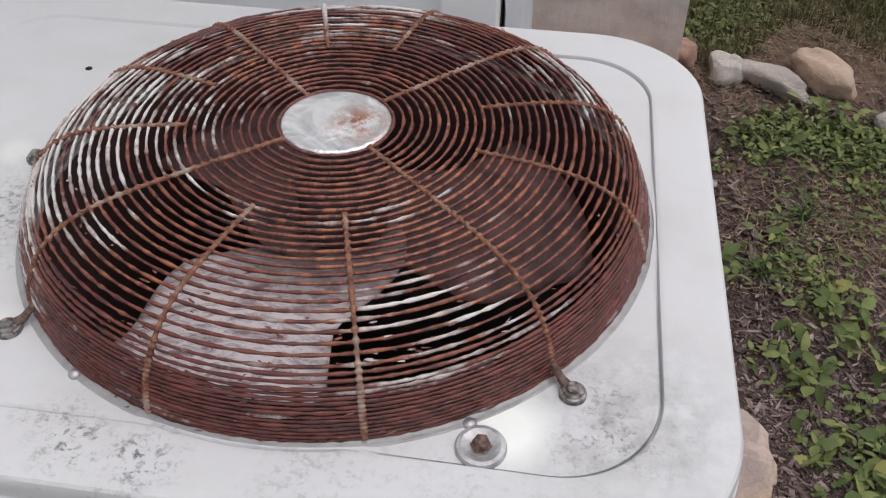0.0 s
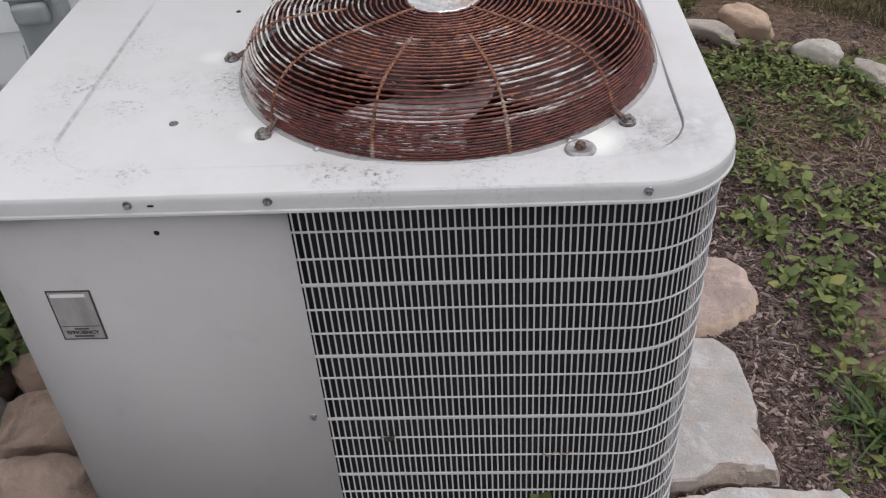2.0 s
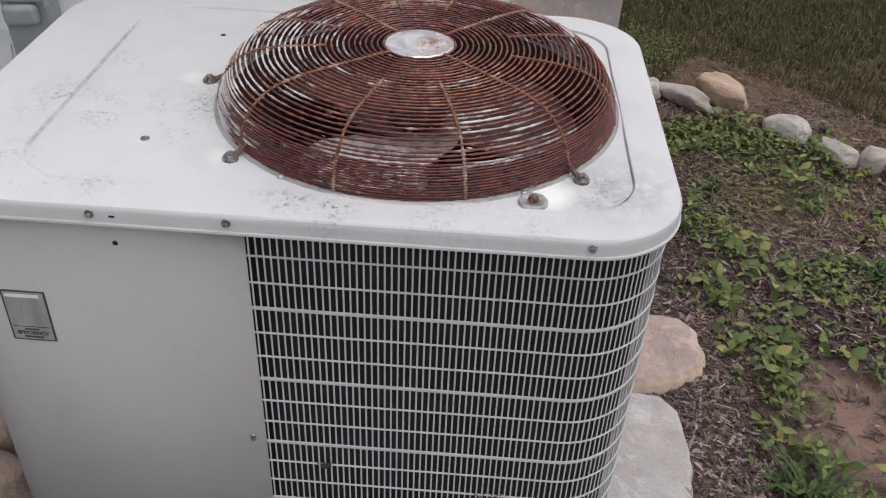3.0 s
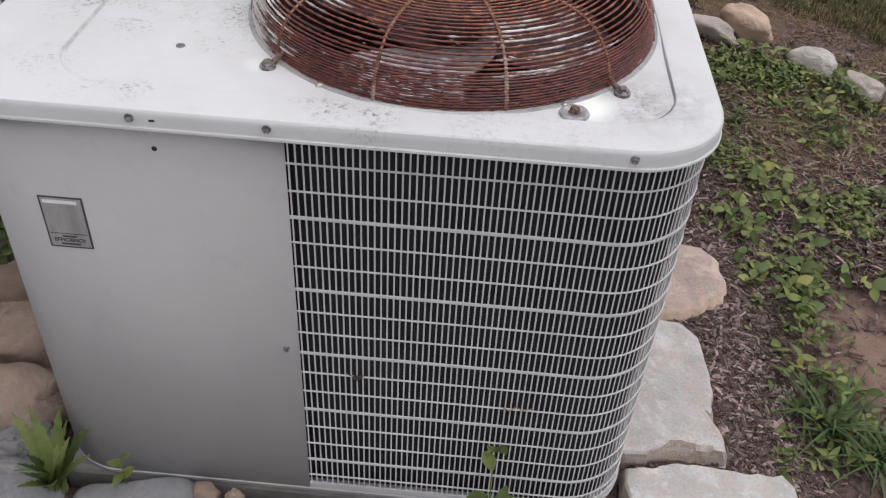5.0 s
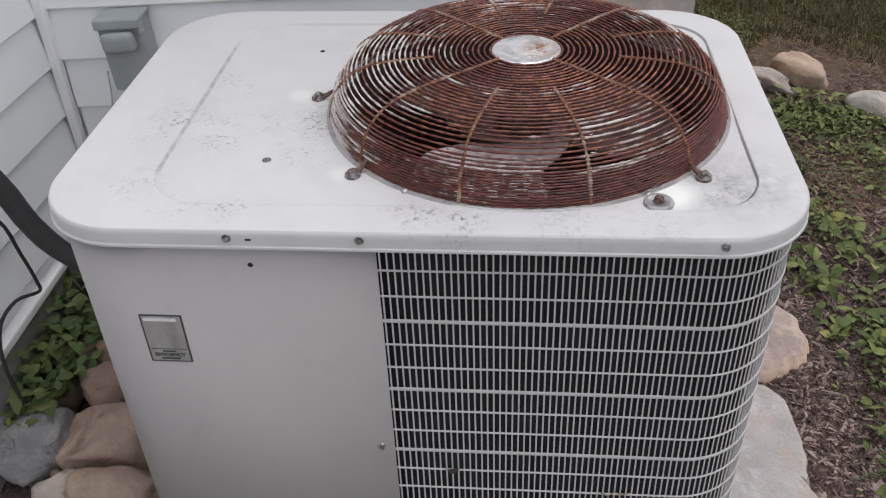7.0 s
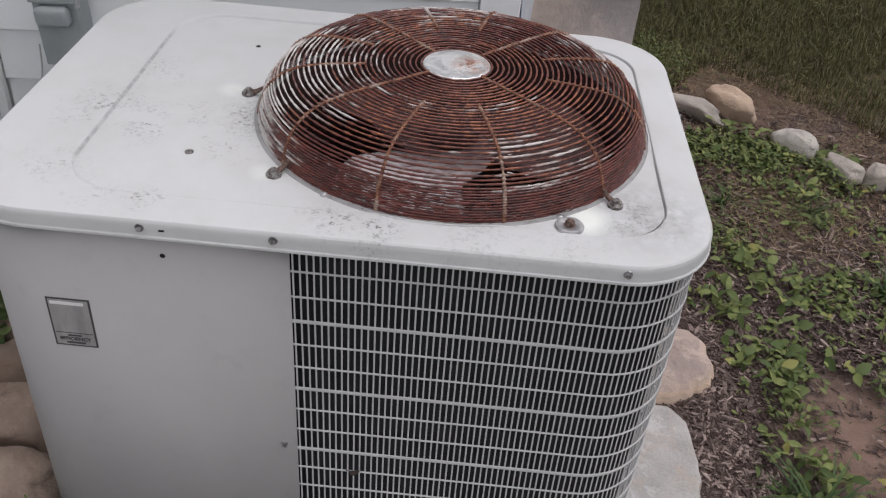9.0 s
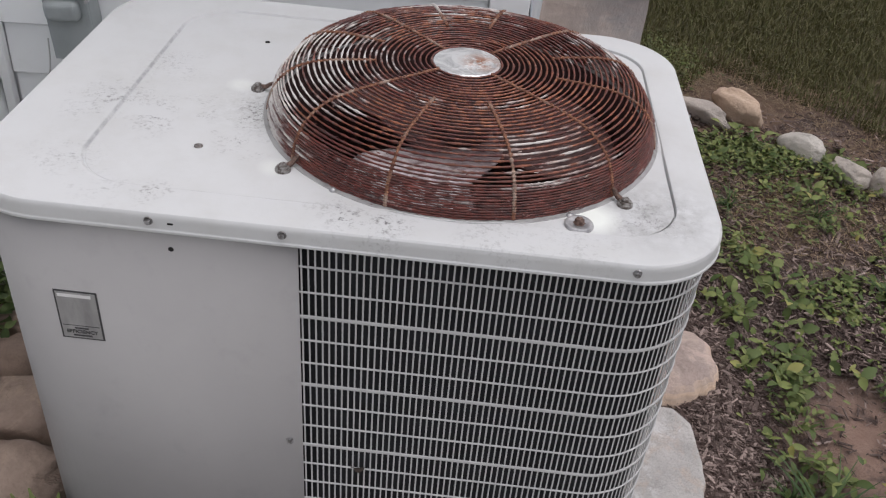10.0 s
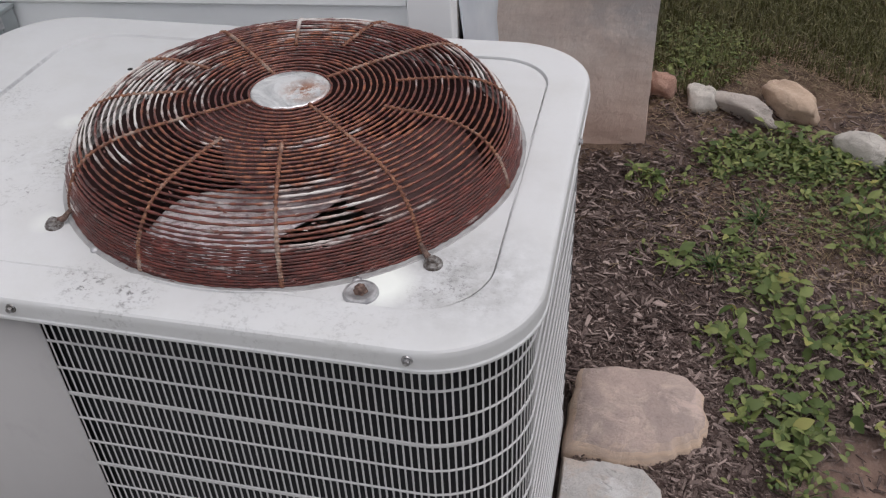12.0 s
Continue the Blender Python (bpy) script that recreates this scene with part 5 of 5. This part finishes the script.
def weeds():
    rng = random.Random(11)
    broad = [leaf_mesh("leaf", WEED, w, d, lobes, n) for w, d, lobes, n in ((0.68, 0.15, 0.0, 5), (0.55, 0.4, 0.0, 5), (0.78, 0.3, 0.14, 8), (0.42, 0.1, 0.0, 5), (0.6, 0.5, 0.2, 7))]
    kinds = []
    for k, (spread, height, count, size) in enumerate(((0.065, 0.040, 16, 0.025), (0.080, 0.045, 18, 0.024), (0.045, 0.03, 11, 0.024), (0.055, 0.060, 14, 0.034), (0.085, 0.04, 19, 0.020))):
        kinds.append(broad_weed("weed", "low green broad-leaved weed growing through bark litter", "weed", "weeds in the garden bed", k + 3, spread, height, count, size, broad, WEED))
    spots = []
    # dense drift near the edging, then looser clumps down the slope
    for cx, cy, rx, ry, n in ((1.22, 1.66, 0.08, 0.06, 12), (1.35, 1.70, 0.09, 0.07, 16), (1.47, 1.66, 0.08, 0.06, 12), (1.38, 1.58, 0.10, 0.05, 10), (1.60, 1.58, 0.08, 0.06, 9), (1.71, 1.52, 0.08, 0.06, 8), (1.18, 1.60, 0.05, 0.06, 6),
                              (0.96, 1.53, 0.04, 0.03, 5), (1.02, 1.20, 0.03, 0.03, 3), (1.24, 1.20, 0.06, 0.05, 8), (1.17, 0.96, 0.03, 0.06, 5), (1.34, 1.04, 0.03, 0.03, 3), (1.50, 1.04, 0.05, 0.05, 6), (1.60, 1.00, 0.05, 0.06, 4),
                              (1.42, 0.90, 0.04, 0.04, 3), (1.28, 0.84, 0.03, 0.03, 2), (1.20, 0.79, 0.03, 0.03, 3), (1.17, 0.70, 0.02, 0.03, 3), (1.25, 0.69, 0.02, 0.03, 3), (1.33, 0.72, 0.03, 0.02, 3), (1.30, 0.57, 0.03, 0.03, 3),
                              (1.28, 0.48, 0.03, 0.03, 3), (1.35, 0.42, 0.04, 0.04, 4), (1.22, 0.24, 0.04, 0.03, 4), (1.35, 0.34, 0.04, 0.03, 4), (1.42, 0.25, 0.07, 0.04, 5), (1.60, 0.82, 0.09, 0.10, 6), (1.66, 0.40, 0.08, 0.10, 4),
                              (1.07, 0.89, 0.03, 0.02, 2), (1.80, 1.07, 0.10, 0.12, 6), (1.05, 2.05, 0.07, 0.04, 4), (1.34, 1.42, 0.14, 0.07, 6), (1.62, 1.36, 0.12, 0.08, 6)):
        for _ in range(n):
            spots.append((rng.gauss(cx, rx * 0.75), rng.gauss(cy, ry * 0.75)))
    first = set()
    for i, (x, y) in enumerate(spots):
        if x < 0.89 or (x < 1.19 and y < 0.90) or (x < 1.2 and y < 0.2):
            continue
        src = kinds[i % len(kinds)]
        s = rng.uniform(0.7, 1.7) if y < 1.3 else rng.uniform(0.65, 1.4)
        m = pose(x, y, ground_z(x, y) + 0.002, rng.uniform(-8, 8), rng.uniform(-8, 8), rng.uniform(0, 360)) @ Matrix.Diagonal((s, s, s, 1))
        if i % len(kinds) not in first:
            first.add(i % len(kinds))
            src.matrix_basis = m
        else:
            c = copy_thing(src, m)
            c.matrix_basis = m
    # coarse grass clumps
    tuft = thing("grass_clump", "coarse green grass clump in the bed", "grass", "grass clumps", at=pose(1.30, 0.30, ground_z(1.3, 0.3)), me=grass_tuft("grass_clump", 5, 30, 0.18, COARSE, 0.012))
    for x, y, s in ((1.388, 0.235, 0.9), (1.248, 0.347, 0.6), (1.659, 1.039, 0.7), (1.572, 0.595, 0.6), (1.526, 1.365, 0.5), (1.134, 1.191, 0.5), (1.248, 1.376, 0.55)):
        m = pose(x, y, ground_z(x, y), 0, 0, 50 * x * 9)
        c = copy_thing(tuft, m)
        c.scale = (s, s, s)
    dry = thing("dry_grass_clump", "dry straw-coloured grass lying on the slope", "grass", "dry grass clumps", at=pose(1.40, 1.27, ground_z(1.4, 1.27)), me=grass_tuft("dry_grass_clump", 9, 40, 0.055, STRAW, 0.003))
    for k in range(70):
        x, y = rng.gauss(1.46, 0.16), rng.gauss(1.36, 0.09)
        c = copy_thing(dry, pose(x, y, ground_z(x, y) - 0.01, rng.uniform(-50, 50), rng.uniform(-50, 50), rng.uniform(0, 360)))
    # dandelion-like rosette by the condenser's corner
    toothed = [leaf_mesh("leaf", WEED, w, d, 0.22, 17) for w, d in ((0.20, 0.22), (0.23, 0.10), (0.18, 0.34))]
    rosette = thing("dandelion", "green toothed dandelion leaves at the condenser's corner", "plant", at=pose(-0.275, -0.045, 0.045))
    for k in range(17):
        L = (0.185, 0.12, 0.155, 0.10, 0.17)[k % 5]
        part("leaf", toothed[k % 3], rosette, at=pose(0.014 * math.cos(k * 2.4), 0.010 * math.sin(k * 2.4), 0, rng.uniform(-25, 25), -64 - 9 * (k % 3), k * 137.5 + 150) @ Matrix.Scale(L, 4))
    small = leaf_mesh("leaf", WEED, 0.7, 0.25)
    for label, at, tall in (("tall green seedling before the grille", pose(0.553, -0.040, 0.0), 1.8), ("small green seedling at the condenser's corner", pose(-0.14, -0.035, 0.07, 0, 0, 60), 0.5), ("small green seedling at the foot of the grille", pose(0.575, -0.05, 0.0, 0, 0, 130), 0.9)):
        sd = thing("seedling", label, "plant", at=at)
        part("stem", tube("seedling_stem", [(0, 0, -0.01), (0.003, 0, 0.08 * tall), (0.0, 0.004, 0.165 * tall)], 0.0014, WEED, 6), sd)
        for a, h, size in ((20, 0.05, 0.036), (200, 0.085, 0.038), (110, 0.13, 0.034), (300, 0.165, 0.036), (250, 0.165, 0.03)):
            part("leaf", small, sd, at=pose(0, 0, h * tall, 0, -50 if h > 0.15 else -15, a) @ Matrix.Scale(size * (0.7 + 0.3 * tall), 4))
    # creeping plants along the wall
    ivy = [leaf_mesh("leaf", WEED_DARK, w, d) for w, d in ((0.8, 0.2), (0.7, 0.4), (0.9, 0.1))]
    kinds = []
    for k in range(3):
        kinds.append(broad_weed("ground_ivy", "dark green broad leaves creeping along the wall's foot", "plant", "creeping plants by the wall", k + 30, 0.11, 0.13, 54, 0.040, ivy, WEED_DARK))
    spots = [(-0.632, 0.629), (-0.706, 0.473), (-0.714, 0.587), (-0.72, 0.422), (-0.692, 0.546), (-0.55, 0.67), (-0.693, 0.556), (-0.478, 0.754), (-0.594, 0.754), (-0.424, 0.669), (-0.71, 0.463), (-0.676, 0.713), (-0.385, 0.817), (-0.729, 0.381), (-0.659, 0.839)]
    for i, (x, y) in enumerate(spots):
        m = pose(x, y, ground_z(x, y) + (0.085 if y > 0.35 else 0.03), rng.uniform(-6, 6), rng.uniform(-6, 6), rng.uniform(0, 360))
        if i < 3:
            kinds[i].matrix_basis = m
        else:
            copy_thing(kinds[i % 3], m)


def debris():
    """A dead leaf and a bent twig caught in the grille."""
    leaf = thing("dead_leaf", "small curled dark dead leaf caught in the grille", "leaf", at=pose(0.310, -0.0045, 0.406, 78, 25, 10))
    v, f = [], []
    leaf_faces(v, f, Vector((-0.011, 0, 0)), Vector((1, 0, 0)), 0.014, 0.024, UP, 0.6, 0.5, 6, 0.12)
    part("blade", mesh_of("dead_leaf", v, f, DEAD, True), leaf)
    part("stalk", tube("dead_leaf_stalk", [(-0.011, 0, 0), (-0.018, 0.002, 0.003), (-0.022, 0.006, 0.004)], 0.0008, DEAD, 5), leaf)
    twig = [(0.0, 0, 0.006), (0.012, -0.002, 0.0), (0.022, 0, 0.011), (0.034, -0.001, 0.004), (0.05, 0, 0.009)]
    thing("twig", "thin pale dry twig caught in the grille", "twig", at=pose(0.560, -0.0045, 0.357), me=tube("twig", twig, 0.0011, STRAW, 5, wobble=0.4))


weeds()
debris()


# ---- loose litter and lawn ----
def bark_litter():
    rng = random.Random(4)
    v, f = [], []
    for k in range(60000):
        x, y = 0.62 + 1.34 * rng.random() ** 1.2, rng.uniform(-0.15, 1.95)
        if k % 5 == 0:
            x, y = rng.uniform(1.02, 1.27), rng.uniform(0.10, 0.95)
        if y < 0.5 and x > 1.25 and rng.random() < 0.75 or math.hypot(x - 1.45, y - 0.5) < 0.24 and rng.random() < 0.88:
            continue
        if y > 1.15 and rng.random() < min(0.85, 0.10 + (y - 1.15)):
            continue
        if x < 0.85 and y < 0.77 or x < 0.89 and y > 1.68 or x < 1.03 and 0.2 < y < 0.54 or x < 1.16 and y < 0.16:
            continue
        L = 0.008 + 0.034 * rng.random() ** 1.9
        w, t = max(0.0035, L * rng.uniform(0.16, 0.5)), rng.uniform(0.0012, 0.003)
        m = pose(x, y, ground_z(x, y) + rng.uniform(0.0, 0.012), rng.gauss(0, 14), rng.gauss(0, 12), rng.uniform(0, 360))
        i0 = len(v)
        k, j = rng.uniform(0.3, 1.0), rng.uniform(0.1, 1.0)
        for a, b, c in ((-1, -k, -1), (1, -0.7 * j, -1), (1.25, 0.4 * k, -1), (-0.9, j, -1), (-1.1, -k * 0.5, 1), (0.8, -0.6, 1 + j), (1, 0.3 * j, 1), (-0.7, 0.8 * k, 1 - 0.6 * j)):
            v.append(tuple(m @ Vector((a * L / 2, b * w / 2, c * t / 2))))
        f += [(i0 + 3, i0 + 2, i0 + 1, i0), (i0 + 4, i0 + 5, i0 + 6, i0 + 7), (i0, i0 + 1, i0 + 5, i0 + 4), (i0 + 1, i0 + 2, i0 + 6, i0 + 5), (i0 + 2, i0 + 3, i0 + 7, i0 + 6), (i0 + 3, i0, i0 + 4, i0 + 7)]
    tagged(new("bark_litter", mesh_of("bark_litter", v, f, CHIP)), "grey-brown weathered bark chips on the garden bed", "bark chips", kind="stuff")


def seedling_carpet():
    """The many small leaves between the larger weeds, and the green patch behind the edging stones."""
    rng = random.Random(15)
    v, f = [], []
    for cx, cy, rx, ry, n in ((1.40, 1.64, 0.20, 0.08, 1100), (1.10, 2.20, 0.12, 0.11, 1300), (1.44, 1.42, 0.22, 0.12, 280), (1.52, 1.00, 0.12, 0.10, 160), (1.24, 1.19, 0.08, 0.07, 200), (1.30, 0.62, 0.10, 0.14, 130), (1.45, 0.30, 0.14, 0.08, 160)):
        for _ in range(n):
            x, y = rng.gauss(cx, rx * 0.7), rng.gauss(cy, ry * 0.7)
            if x < 0.95 or (x < 1.15 and y < 0.88):
                continue
            a, L = rng.uniform(0, 6.283), rng.uniform(0.010, 0.024)
            d = Vector((math.cos(a), math.sin(a), rng.uniform(-0.2, 0.7)))
            leaf_faces(v, f, Vector((x, y, ground_z(x, y) + rng.uniform(0.006, 0.032))), d, L * rng.uniform(0.4, 0.75), L, UP, 0.2, 0.25, 3)
    tagged(new("weed_seedlings", mesh_of("weed_seedlings", v, f, SEEDLING, True)), "small green weed leaves carpeting the soil", "weeds", kind="stuff")


def lawn_edge(x):
    """Where the lawn begins: a bare brown strip lies behind the edging stones."""
    return 2.0 + 0.24 * min(1.0, max(0.0, (x - 1.12) / 0.18)) - 0.42 * min(1.0, max(0.0, (x - 1.35) / 0.6))


def lawn():
    rng = random.Random(8)
    v, f = [], []
    for _ in range(150000):
        x = rng.uniform(0.9, 3.8)
        y = lawn_edge(x) - 0.06 + 2.5 * rng.random() ** 1.25
        if y < lawn_edge(x) + 0.10 and rng.random() < 0.55:
            continue
        h = rng.uniform(0.025, 0.075)
        a, lean = rng.uniform(0, 6.283), rng.uniform(0.1, 0.9)
        d = Vector((math.cos(a), math.sin(a), 0))
        s = Vector((-d.y, d.x, 0)) * rng.uniform(0.0011, 0.0024)
        b = Vector((x, y, ground_z(x, y) - 0.006))
        c = b + d * h * lean * 0.35 + UP * h * 0.6
        e = b + d * h * lean + UP * h * (1 - 0.35 * lean)
        i0 = len(v)
        v += [tuple(b - s), tuple(b + s), tuple(c + s * 0.8), tuple(c - s * 0.8), tuple(e)]
        f += [(i0, i0 + 1, i0 + 2, i0 + 3), (i0 + 3, i0 + 2, i0 + 4)]
    tagged(new("lawn", mesh_of("lawn", v, f, GRASS)), "dark green uneven lawn grass", "grass", kind="stuff")
    v, f = [], []
    for k in range(17000):
        if k % 3:
            x = rng.uniform(0.95, 3.4)
            y = lawn_edge(x) + rng.gauss(-0.06, 0.10)
        else:
            x, y = rng.gauss(1.46, 0.24), rng.gauss(1.35, 0.14)
            if k % 2:
                continue
        if k % 12 == 1:
            y = lawn_edge(x) + 1.2 * rng.random()
        a, L = rng.uniform(0, 6.283), rng.uniform(0.02, 0.06)
        d = Vector((math.cos(a), math.sin(a), rng.uniform(-0.05, 0.35)))
        s = Vector((-d.y, d.x, 0)) * rng.uniform(0.0008, 0.0018)
        b = Vector((x, y, ground_z(x, y) + rng.uniform(0.0, 0.018)))
        i0 = len(v)
        v += [tuple(b - s), tuple(b + s), tuple(b + d * L)]
        f.append((i0, i0 + 1, i0 + 2))
    tagged(new("dry_thatch", mesh_of("dry_thatch", v, f, STRAW)), "dry straw-coloured grass lying on the slope and the lawn's edge", "dry grass", kind="stuff")


bark_litter()
seedling_carpet()
lawn()
